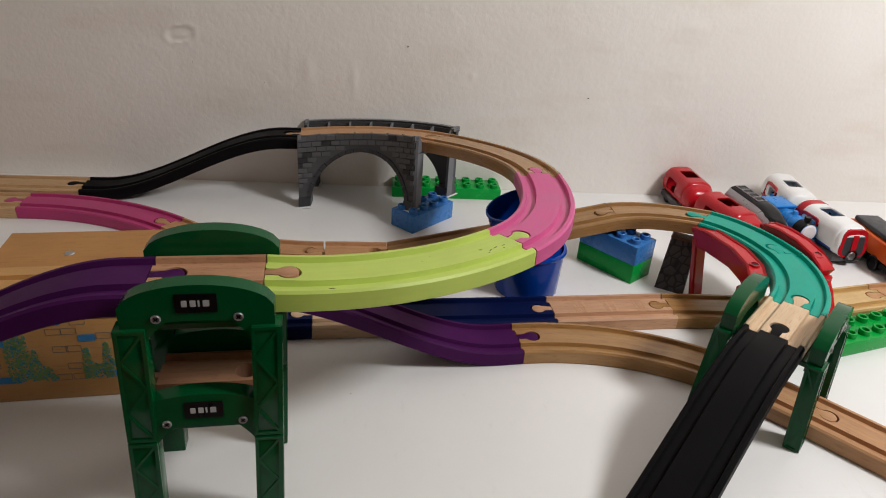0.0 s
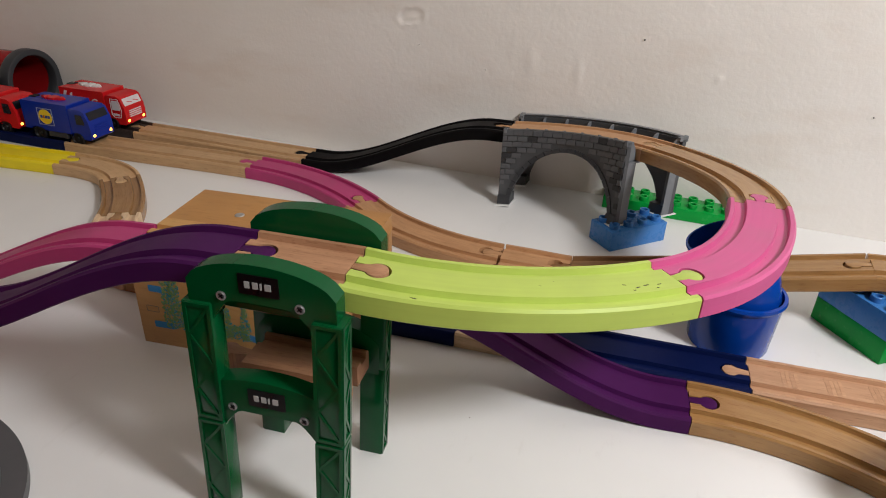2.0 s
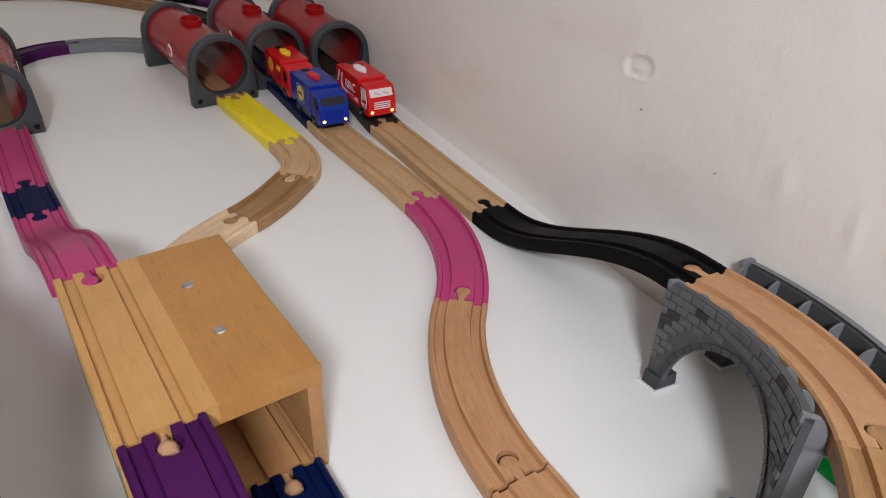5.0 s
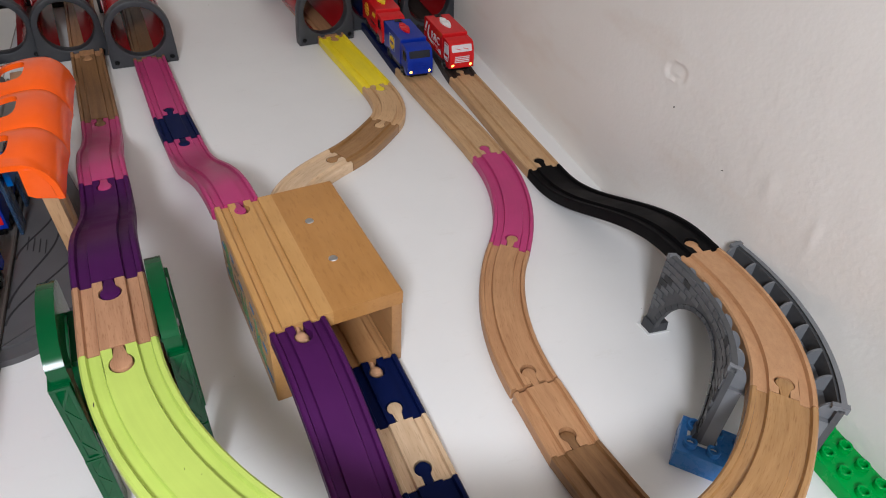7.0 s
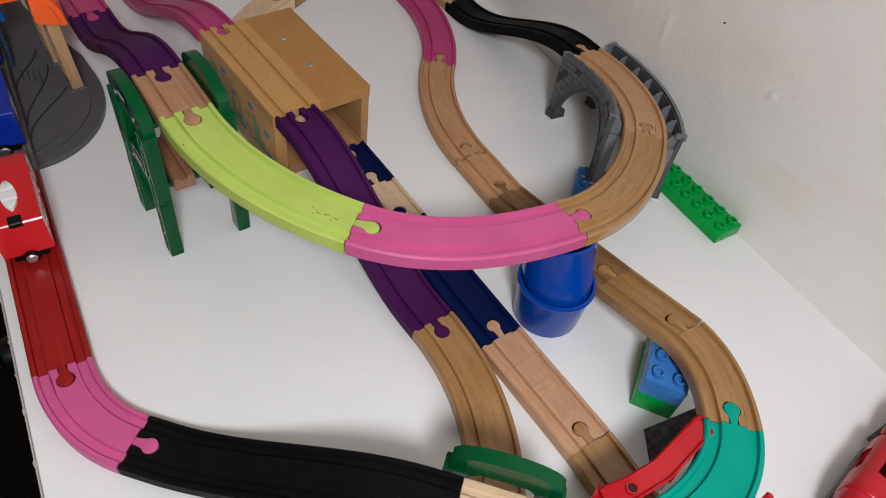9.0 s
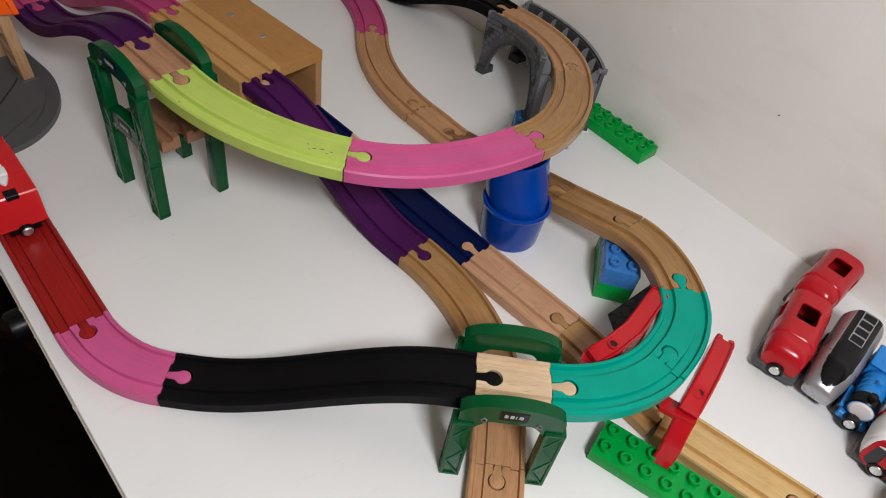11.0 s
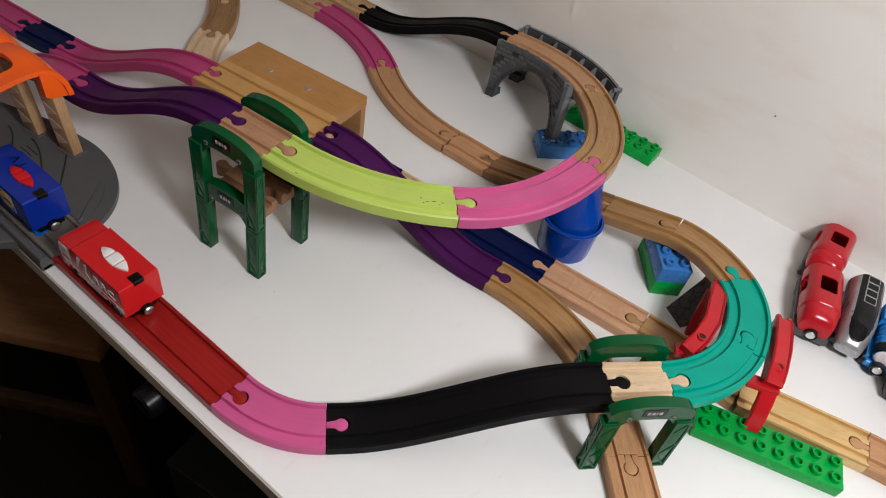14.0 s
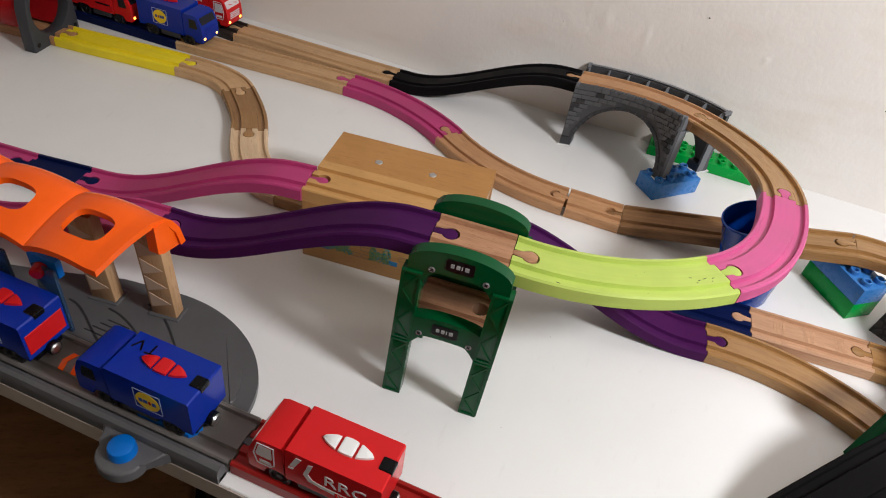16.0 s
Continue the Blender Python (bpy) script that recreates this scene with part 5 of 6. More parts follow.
        post = part("post", box(-0.0105, 0.0105, -0.0055, 0.0055, 0.0, tall, 0.0008, 2), M_POST, base, "beech post with pale printed triangles", m=m)
        foot = part("post_socket", box(-0.0130, 0.0130, -0.0085, 0.0085, -0.0015, 0.0012, 0.0006, 1), M_BASE, base, m=pose(x, y, 0.0088, 0, 0, 8))
        for i in range(4):
            z = 0.010 + i * 0.0185
            bm = prism_xz([(-0.0085, z), (0.0085, z + 0.0080), (-0.0085, z + 0.0165)], -0.0058, -0.0052)
            part("printed_triangle", bm, M_PRINT_PALE, post)
    # canopy: three humps, each with an oval hole, the back edge rolled down
    def canopy(u, v, deep=0.0):
        """u along the station in humps, v from the front edge to the back, deep: below the outer skin."""
        hump = abs(math.sin(math.pi * u)) ** 0.75
        hump = max(hump, 0.62) if u < 0.5 else hump
        if v < 0.70:
            f = v / 0.70
            y, z, tilt = 0.2580 + 0.0480 * f, 0.1035 + 0.0100 * math.sin(f * math.pi / 2), 0.0
        else:
            f = (v - 0.70) / 0.30
            a = f * math.pi / 2
            y, z, tilt = 0.3060 + 0.0235 * math.sin(a), 0.1135 - 0.0310 * (1 - math.cos(a)), a
        z += 0.0065 * hump * (1 - 0.5 * max(0.0, v - 0.7) / 0.3)
        return Vector((-0.2240 - 0.0700 * u - 0.0110 * (1 - v) * max(0.0, 1 - u), y - deep * math.sin(tilt), z - deep * math.cos(tilt)))

    for k in range(3):
        bm = bmesh.new()
        n, rad = 64, 10
        top, under = [], []
        for i in range(n):
            a = 2 * math.pi * i / n
            c, s = math.cos(a), math.sin(a)
            k1 = 1 / max(abs(c), abs(s))
            hole = (0.5 + 0.255 * math.copysign(abs(c) ** 0.6, c), 0.385 + 0.165 * math.copysign(abs(s) ** 0.6, s))
            edge = (0.5 + 0.5 * c * k1, 0.5 + 0.5 * s * k1)
            uv = [(k + edge[0] + (hole[0] - edge[0]) * j / rad, edge[1] + (hole[1] - edge[1]) * j / rad) for j in range(rad + 1)]
            top.append([bm.verts.new(canopy(*q)) for q in uv])
            under.append([bm.verts.new(canopy(*q, 0.0050)) for q in uv])
        for i in range(n):
            p, q = top[i], top[(i + 1) % n]
            r, t = under[i], under[(i + 1) % n]
            for j in range(rad):
                bm.faces.new([p[j], q[j], q[j + 1], p[j + 1]])
                bm.faces.new([r[j], r[j + 1], t[j + 1], t[j]])
            for j in (0, rad):
                bm.faces.new([p[j], q[j], t[j], r[j]])
        part("canopy_hump", bm, M_ORANGE, base, "orange plastic canopy hump with an oval hole", angle=40)
    bm = bmesh.new()
    add_prism(bm, [(0.3040, 0.1140), (0.3150, 0.1125), (0.3235, 0.1060), (0.3265, 0.0900), (0.3265, 0.0835), (0.3090, 0.0870), (0.3040, 0.0900)], -0.2345, -0.2262, lambda u, v, h: Vector((h, u, v)))
    part("canopy_cheek", bm, M_ORANGE, base, "orange end cheek that grips the post")
    # screens under the canopy
    for x, y in ((-0.300, 0.2700), (-0.345, 0.2700)):
        gate = part("screen", box(x - 0.010, x + 0.010, y - 0.0015, y + 0.0015, 0.0088, 0.072, 0.001, 2), M_SCREEN, base, "clear dark blue plastic screen")
    bm = bmesh.new()
    add_lathe(bm, [(0.0, 0.008), (0.0045, 0.008), (0.0050, 0.007), (0.0050, 0.0), (0.0, 0.0)], 18, pose(-0.305, 0.2720, 0.068, 90, 0, 20))
    part("speaker", bm, M_RED, base, "red round loudspeaker")
    part("sign_board", box(-0.318, -0.292, 0.2735, 0.2790, 0.060, 0.076, 0.001, 2), M_BUTTON, base, "blue plastic sign board")


M_LANE = plastic("lane_grey_brown", (0.16, 0.145, 0.135), rough=0.5)
M_PRINT_PALE = plastic("pale_print", (0.62, 0.46, 0.33), rough=0.55)


def screen_mat():
    m, nt, b = node_mat("clear_blue_plastic")
    b.inputs["Base Color"].default_value = (0.10, 0.22, 0.42, 1)
    b.inputs["Roughness"].default_value = 0.12
    b.inputs["Transmission Weight"].default_value = 0.75
    return m


M_SCREEN = screen_mat()
make_station()

# ---- truck-shaped locomotives ----
def lamp_mat():
    m, nt, b = node_mat("lit_headlamp")
    b.inputs["Base Color"].default_value = (1.0, 0.6, 0.15, 1)
    b.inputs["Emission Color"].default_value = (1.0, 0.42, 0.05, 1)
    b.inputs["Emission Strength"].default_value = 5.0
    return m


M_LAMP = lamp_mat()
M_TRUCK_BLUE = plastic("truck_blue_plastic", (0.004, 0.026, 0.30), rough=0.2, spec=0.28, vary=0.03, bump=0.0)
M_TRUCK_RED = plastic("truck_red_plastic", (0.60, 0.012, 0.015), rough=0.2, spec=0.3, vary=0.03, bump=0.0)
M_SIGN_YELLOW = plastic("badge_yellow", (0.85, 0.60, 0.02), rough=0.4)
M_SIGN_BLUE = plastic("badge_blue", (0.01, 0.05, 0.30), rough=0.4)
M_DECAL = plastic("pale_decal", (0.72, 0.66, 0.68), rough=0.4, vary=0.04)
M_FRAME = plastic("pale_blue_print", (0.34, 0.40, 0.62), rough=0.4)
M_GLASSY = plastic("dark_window_plastic", (0.012, 0.014, 0.02), rough=0.12)
M_TYRE = plastic("black_rubber", (0.010, 0.010, 0.011), rough=0.3)


def text_mesh(words, size, depth=0.0003):
    cu = bpy.data.curves.new("lettering", "FONT")
    cu.body, cu.size, cu.extrude = words, size, depth
    cu.align_x, cu.align_y = "CENTER", "CENTER"
    cu.resolution_u = 2
    ob = bpy.data.objects.new("lettering", cu)
    scene.collection.objects.link(ob)
    bpy.context.view_layer.update()
    me = bpy.data.meshes.new_from_object(ob.evaluated_get(bpy.context.evaluated_depsgraph_get()))
    bpy.data.objects.remove(ob)
    bpy.data.curves.remove(cu)
    return me


def lettering(words, size, m, material, parent, shear=0.0, bold=0.0):
    me = text_mesh(words, size)
    if shear:
        for v in me.vertices:
            v.co.x += v.co.y * shear
    me.materials.clear()
    me.materials.append(material)
    ob = new("lettering", me)
    ob.parent = parent
    ob.matrix_basis = m
    return ob


def side_place(side, x, z, off):
    """On a side of a truck, letters reading along from the viewer's left."""
    return pose(x, side * off, z, 90, 0, 0) if side < 0 else pose(x, side * off, z, 90, 0, 180)


def make_truck(m, body_mat, roof_mat, style, label):
    flat = Matrix.Diagonal((1, 1, 0.92, 1))
    base = thing("toy_truck", m @ flat, label, "toy train", "battery toy trains")
    W = 0.0180
    chassis = part("chassis", box(-0.044, 0.043, -0.0125, 0.0125, 0.0055, 0.0175, 0.0015, 2), M_BLACK, base)
    bm = bmesh.new()
    add_lathe(bm, [(0.0, -0.0030), (0.0060, -0.0030), (0.0080, -0.0026), (0.0086, -0.0016), (0.0086, 0.0016), (0.0080, 0.0026), (0.0062, 0.0028), (0.0056, 0.0014), (0.0030, 0.0012), (0.0024, 0.0026), (0.0, 0.0028)], 26)
    me = finish("wheel", bm, M_TYRE)
    for x in (-0.0285, 0.0250):
        for s in (-1, 1):
            shared("wheel", me, base, flat.inverted() @ pose(x, s * 0.0142, 0.0086, -90 * s, 0, 0))
    # load box with wheel arches cut as a stepped sill
    o = [(-0.0465, 0.0150), (-0.0465, 0.0500), (-0.0455, 0.0512), (0.0185, 0.0512), (0.0195, 0.0500), (0.0195, 0.0150)]
    arch = []
    for i in range(9):
        a = math.pi * i / 8
        arch.append((-0.0285 - 0.0100 * math.cos(math.pi - a) * -1, 0.0150 + 0.0035 * math.sin(a)))
    o += sorted(arch, key=lambda p: -p[0])
    body = part("load_box", prism_xz(o, -W, W, 0.0010), body_mat, base)
    # cab with raked screen
    o = [(0.0205, 0.0130), (0.0205, 0.0455), (0.0225, 0.0478), (0.0370, 0.0474), (0.0415, 0.0450), (0.0462, 0.0330), (0.0474, 0.0240), (0.0474, 0.0115), (0.0455, 0.0100), (0.0360, 0.0100)]
    for i in range(7):
        a = math.pi * i / 6
        o.append((0.0270 + 0.0085 * math.cos(a), 0.0120 + 0.0055 * math.sin(a)))
    cab = part("cab", prism_xz(o, -W + 0.0006, W - 0.0006, 0.0024), body_mat, base)
    for s in (-1, 1):
        part("skirt", box(-0.0160, 0.0120, min(s * 0.0126, s * 0.0168), max(s * 0.0126, s * 0.0168), 0.0070, 0.0162, 0.0008, 1), M_DGREY, chassis, "dark grey side box between the wheels")
    # windscreen, side windows, grille, lamps
    d = Vector((0.0462 - 0.0415, 0, 0.0330 - 0.0450))
    tilt = math.degrees(math.atan2(d.x, -d.z))
    mm = pose(0.0438, 0, 0.0392, 0, 0, 90) @ pose(0, 0, 0, 90 - tilt, 0, 0)
    bm = bmesh.new()
    add_prism(bm, rounded(0.0285, 0.0100, 0.0012, 3), -0.0002, 0.0006, lambda u, v, h: Vector((u, v, h)))
    screen = part("windscreen", bm, M_DECAL if style == "rrc" else M_GLASSY, cab, "printed windscreen", m=mm)
    if style == "rrc":
        for u, v, r in ((-0.005, -0.001, -30), (0.006, -0.001, -30)):
            bm = bmesh.new()
            add_prism(bm, [(-0.0040, -0.0004), (0.0040, -0.0004), (0.0040, 0.0004), (-0.0040, 0.0004)], 0.0005, 0.0009, lambda a, b, h: Vector((a, b, h)))
            bm.transform(pose(u, v, 0, 0, 0, r * 0.6))
            part("wiper", bm, body_mat, screen)
    for i in range(4):
        part("grille_bar", box(0.0472, 0.0480, -0.0105, 0.0105, 0.0195 + i * 0.0026, 0.0209 + i * 0.0026, 0.0002, 1), M_DECAL if style == "rrc" else body_mat, cab)
    for s in (-1, 1):
        bm = bmesh.new()
        add_lathe(bm, [(0.0, 0.0012), (0.0014, 0.0010), (0.0021, 0.0)], 12, pose(0.0472, s * 0.0128, 0.0155, 0, 90, 0))
        part("headlamp", bm, M_LAMP, cab, "small lit amber headlamp")
        yy = s * (W - 0.0005)
        a, b = min(yy, yy + s * 0.0005), max(yy, yy + s * 0.0005)
        if style == "rrc":
            o = [(0.0275, 0.0440), (0.0275, 0.0225), (0.0310, 0.0190), (0.0405, 0.0190), (0.0430, 0.0300), (0.0395, 0.0440)]
            inn = [(0.0282, 0.0433), (0.0282, 0.0228), (0.0313, 0.0197), (0.0400, 0.0197), (0.0422, 0.0300), (0.0390, 0.0433)]
            bm = bmesh.new()
            hole_plate(bm, o, inn, a, b, lambda u, v, h: Vector((u, h, v)))
            part("door_outline", bm, M_DECAL, cab)
        win = [(0.0295, 0.0415), (0.0295, 0.0290), (0.0400, 0.0290), (0.0410, 0.0310), (0.0385, 0.0415)]
        part("side_window", prism_xz(win, a, b), M_DECAL if style == "rrc" else M_GLASSY, cab, "printed side window")
        if style == "rrc":
            part("sill_stripe", prism_xz([(0.0300, 0.0215), (0.0385, 0.0215), (0.0385, 0.0245), (0.0300, 0.0245)], a, b), M_DECAL, cab)
        off = W + 0.0001
        f = -s
        if style == "rrc":
            # the mark reads the same way on both sides: swoosh, letters, stripe
            def sx(x):
                return x if s < 0 else -0.027 - x
            part("swoosh", prism_xz([(sx(-0.0300), 0.0445), (sx(-0.0265), 0.0460), (sx(-0.0300), 0.0330), (sx(-0.0270), 0.0280), (sx(-0.0190), 0.0262), (sx(-0.0200), 0.0228), (sx(-0.0300), 0.0250), (sx(-0.0335), 0.0310)], min(s * W, s * (W + 0.0004)), max(s * W, s * (W + 0.0004))), M_DECAL, body)
            part("stripe", prism_xz([(sx(-0.0200), 0.0228), (sx(-0.0190), 0.0262), (sx(0.0170), 0.0245), (sx(0.0170), 0.0190)], min(s * W, s * (W + 0.0004)), max(s * W, s * (W + 0.0004))), M_DECAL, body)
            part("slash", prism_xz([(sx(-0.0430), 0.0350), (sx(-0.0395), 0.0350), (sx(-0.0345), 0.0470), (sx(-0.0385), 0.0470)], min(s * W, s * (W + 0.0004)), max(s * W, s * (W + 0.0004))), M_DECAL, body)
            part("slash", prism_xz([(sx(-0.0445), 0.0310), (sx(-0.0410), 0.0310), (sx(-0.0400), 0.0332), (sx(-0.0437), 0.0332)], min(s * W, s * (W + 0.0004)), max(s * W, s * (W + 0.0004))), M_DECAL, body)
            lettering("RRC", 0.0158, side_place(s, sx(-0.0045), 0.0345, off), M_DECAL, body)
            lettering("EXPRESS", 0.0056, side_place(s, sx(-0.0010), 0.0232, off + 0.0005), body_mat, body)
        elif style == "globe":
            c, zc = -0.024, 0.0350
            part("globe", prism_xz([(c + 0.0105 * math.cos(2 * math.pi * i / 28), zc + 0.0100 * math.sin(2 * math.pi * i / 28)) for i in range(28)], min(s * W, s * (W + 0.0003)), max(s * W, s * (W + 0.0003))), M_SIGN_YELLOW, body, "yellow globe print")
            for k in (-0.6, 0.0, 0.6):
                for hv in (0, 1):
                    q = math.sqrt(1 - k * k)
                    o = bar_outline(c + 0.0105 * k, zc - 0.0100 * q, c + 0.0105 * k, zc + 0.0100 * q, 0.0006) if hv else bar_outline(c - 0.0105 * q, zc + 0.0100 * k, c + 0.0105 * q, zc + 0.0100 * k, 0.0006)
                    part("globe_line", prism_xz(o, min(s * W, s * (W + 0.0005)), max(s * W, s * (W + 0.0005))), body_mat, body)
            for k in range(3):
                x = 0.002 + k * 0.0048
                part("slash", prism_xz([(x, 0.0360), (x + 0.0028, 0.0360), (x + 0.0060, 0.0430), (x + 0.0032, 0.0430)], min(s * W, s * (W + 0.0004)), max(s * W, s * (W + 0.0004))), M_SIGN_YELLOW, body)
            part("print_bar", prism_xz(rounded(0.022, 0.0020, 0.0003, 2, 0.004, 0.0260), min(s * W, s * (W + 0.0004)), max(s * W, s * (W + 0.0004))), M_BLACK, body)
        else:
            c, zc = -0.0135, 0.0330
            y0, y1 = min(s * W, s * (W + 0.0003)), max(s * W, s * (W + 0.0003))
            bm = bmesh.new()
            hole_plate(bm, rounded(0.0215, 0.0215, 0.0006, 2, c, zc), rounded(0.0203, 0.0203, 0.0004, 2, c, zc), y0, y1, lambda u, v, h: Vector((u, h, v)))
            part("badge_frame", bm, M_FRAME, body, "pale blue square badge outline")
            ring = [(c + 0.0094 * math.cos(2 * math.pi * i / 30), zc + 0.0094 * math.sin(2 * math.pi * i / 30)) for i in range(30)]
            y0, y1 = min(s * W, s * (W + 0.0004)), max(s * W, s * (W + 0.0004))
            part("badge_disc", prism_xz(ring, y0, y1), M_SIGN_YELLOW, body, "yellow round badge")
            y0, y1 = min(s * W, s * (W + 0.0007)), max(s * W, s * (W + 0.0007))
            for k, (w, mat_) in enumerate(((0.0030, M_SIGN_BLUE), (0.0016, M_RED), (0.0034, M_SIGN_BLUE), (0.0028, M_SIGN_BLUE))):
                x = c - 0.0052 + (0.0, 0.0034, 0.0068, 0.0105)[k]
                part("badge_mark", prism_xz(rounded(w, 0.0036, 0.0004, 2, x, zc), y0, y1), mat_, body)
    # roof switch in three pieces, black catch at the tail
    for k, (u0, u1) in enumerate(((-0.0174, -0.0070), (-0.0050, 0.0050), (0.0070, 0.0174))):
        o = []
        for i in range(9):
            u = u0 + (u1 - u0) * i / 8
            o.append((u, 0.0052 * (1 - (abs(u) / 0.0178) ** 2) ** 0.85 if abs(u) < 0.0178 else 0.0))
        o = o + [(u, -v) for u, v in o[::-1]]
        bm = bmesh.new()
        add_prism(bm, [(u, v * 1.12) for u, v in o], 0.0505, 0.0536, lambda u, v, h: Vector((-0.0150 + u, v, h)))
        es = [e for e in bm.edges if all(abs(v.co.z - 0.0536) < 1e-6 for v in e.verts)]
        bmesh.ops.bevel(bm, geom=es, offset=0.0009, segments=2, affect="EDGES", profile=0.5)
        part("roof_switch", bm, roof_mat, body)
    part("catch", box(-0.0470, -0.0375, -0.0048, 0.0048, 0.0470, 0.0520, 0.0006, 1), M_BLACK, body)
    bm = bmesh.new()
    add_lathe(bm, [(0.0, 0.0), (0.0045, 0.0), (0.0055, 0.001), (0.0055, 0.0062), (0.0048, 0.0070)], 18, pose(-0.0440, 0, 0.0125, 0, -90, 0))
    hub = part("coupler", bm, M_BLACK, base)
    bm = bmesh.new()
    add_lathe(bm, [(0.0048, 0.0066), (0.0036, 0.0080), (0.0, 0.0086)], 18, pose(-0.0440, 0, 0.0125, 0, -90, 0))
    part("magnet", bm, M_STEEL, hub, "shiny round magnet")
    if style == "red_tail":
        part("tail_panel", box(-0.0472, -0.0464, -0.0160, 0.0160, 0.0200, 0.0400, 0.0003, 1), M_TRUCK_RED, body, "red tail panel")
    if style == "marker":
        # the letters T and V
        for p, q in (((0.0005, -0.0125), (0.0005, -0.0045)), ((-0.0035, -0.0047), (0.0045, -0.0042)), ((0.0075, -0.0045), (0.0112, -0.0122)), ((0.0112, -0.0122), (0.0152, -0.0048))):
            bm = bmesh.new()
            add_prism(bm, bar_outline(*p, *q, 0.0013), 0.0508, 0.05145, lambda u, v, h: Vector((u, v, h)))
            part("pen_stroke", bm, M_BLACK, body, "black felt pen stroke")
    return base


GROOVE_Z = G0 - 0.0030


def on_line(line, s):
    """Pose of a truck whose middle stands at s along a track."""
    p, d = line.at(s)
    dz = line.height(s + 0.025) - line.height(s - 0.025)
    yaw = math.degrees(math.atan2(d.y, d.x))
    return pose(p.x, p.y, line.height(s) - 0.0030, 0, -math.degrees(math.atan2(dz, 0.05)), yaw)


make_truck(pose(-0.3310, 0.2455, GROOVE_Z, 0, 0, 180), M_TRUCK_BLUE, M_TRUCK_RED, "red_tail", "dark blue plastic truck locomotive with a red tail")
make_truck(pose(-0.1960, 0.2455, GROOVE_Z, 0, 0, 180), M_TRUCK_BLUE, M_TRUCK_RED, "marker", "dark blue plastic truck locomotive with pen marks")
make_truck(pose(-0.0600, 0.2455, GROOVE_Z, 0, 0, 180), M_TRUCK_RED, M_WHITE, "rrc", "bright red plastic truck locomotive on a red track")
make_truck(on_line(LANE_A, -0.055), M_TRUCK_RED, M_WHITE, "rrc", "bright red plastic truck locomotive beside the wall")
make_truck(on_line(LANE_D, 0.150), M_TRUCK_BLUE, M_TRUCK_RED, "plain", "dark blue plastic truck leaving a red tunnel")
make_truck(on_line(LANE_D, 0.044), M_TRUCK_RED, M_SIGN_YELLOW, "globe", "red plastic truck with a yellow globe print in a tunnel mouth")


# ---- trains parked by the wall ----
M_CARRED = plastic("carriage_red", (0.46, 0.008, 0.016), rough=0.2)
M_SILVER = plastic("silver_paint", (0.40, 0.40, 0.42), rough=0.3, metal=0.6)
M_SKY = plastic("engine_blue", (0.02, 0.22, 0.62), rough=0.3)
M_GLOSSBLACK = plastic("gloss_black_panel", (0.006, 0.006, 0.007), rough=0.09, spec=0.22)
M_PLUM = plastic("plum_stripe", (0.075, 0.018, 0.035), rough=0.3)
M_ORANGE_T = plastic("engine_orange", (0.66, 0.10, 0.012), rough=0.35)


def shell(length, half_w, z0, z1, nose=0.0, taper=0.5, n=18, steps=14, openings=(), lean=0.0, keep=None, wall=0.0016):
    """Rounded carriage body: superellipse sections, drawn in towards a nose at +x, leaning in above the waist.
    openings: x0, x1, width across the roof or 0, z0, z1 on the sides. keep(c) picks the faces of an inlay."""
    bm = bmesh.new()
    rings = []
    zm = (z0 + z1) / 2
    for k in range(steps + 1):
        f = k / steps
        x = -length / 2 + length * f
        g = max(0.0, (x - (length / 2 - nose)) / nose) if nose > 0 else 0.0
        e = 1 - taper * g ** 2.2
        if k in (0, steps):
            e *= 0.90
        elif k in (1, steps - 1):
            e *= 0.97
        ring = []
        for i in range(n):
            a = 2 * math.pi * (i + 0.5) / n
            c, s = math.cos(a), math.sin(a)
            px = math.copysign(abs(c) ** 0.55, c) * half_w * (0.5 + 0.5 * e)
            pz = math.copysign(abs(s) ** 0.6, s)
            px *= 1 - lean * max(0.0, pz) ** 1.4
            zz = z0 + (zm + pz * (z1 - z0) / 2 - z0) * e
            ring.append(bm.verts.new((x, px, zz)))
        rings.append(ring)
    for p, q in zip(rings, rings[1:]):
        for i in range(n):
            j = (i + 1) % n
            bm.faces.new([p[i], p[j], q[j], q[i]])
    bm.faces.new(rings[0])
    bm.faces.new(rings[-1])
    gone = []
    for f in bm.faces:
        c = f.calc_center_median()
        if keep is not None:
            if len(f.verts) > 4 or not keep(c):
                gone.append(f)
            continue
        for x0, x1, across, lo, hi in openings:
            u = abs(c.x - (x0 + x1) / 2) / ((x1 - x0) / 2)
            v = abs(c.y) / (across / 2) if across else abs(c.z - (lo + hi) / 2) / ((hi - lo) / 2)
            on = c.z > z1 - 0.006 if across else abs(c.y) > half_w * 0.7
            if on and u < 1 and v < 1 and u ** 5 + v ** 5 < 1.25:
                gone.append(f)
                break
    if gone:
        bmesh.ops.delete(bm, geom=gone, context="FACES")
        bmesh.ops.recalc_face_normals(bm, faces=bm.faces[:])
        bmesh.ops.solidify(bm, geom=bm.faces[:], thickness=wall)
    return bm


def add_wheels(base, xs, r=0.0075, y=0.0145):
    bm = bmesh.new()
    add_lathe(bm, [(0.0, -0.003), (r * 0.9, -0.003), (r, -0.002), (r, 0.002), (r * 0.85, 0.003), (r * 0.3, 0.0022), (0.0, 0.003)], 20)
    me = finish("wheel", bm, M_TYRE)
    for x in xs:
        for s in (-1, 1):
            shared("wheel", me, base, pose(x, s * y, r, -90 * s, 0, 0))


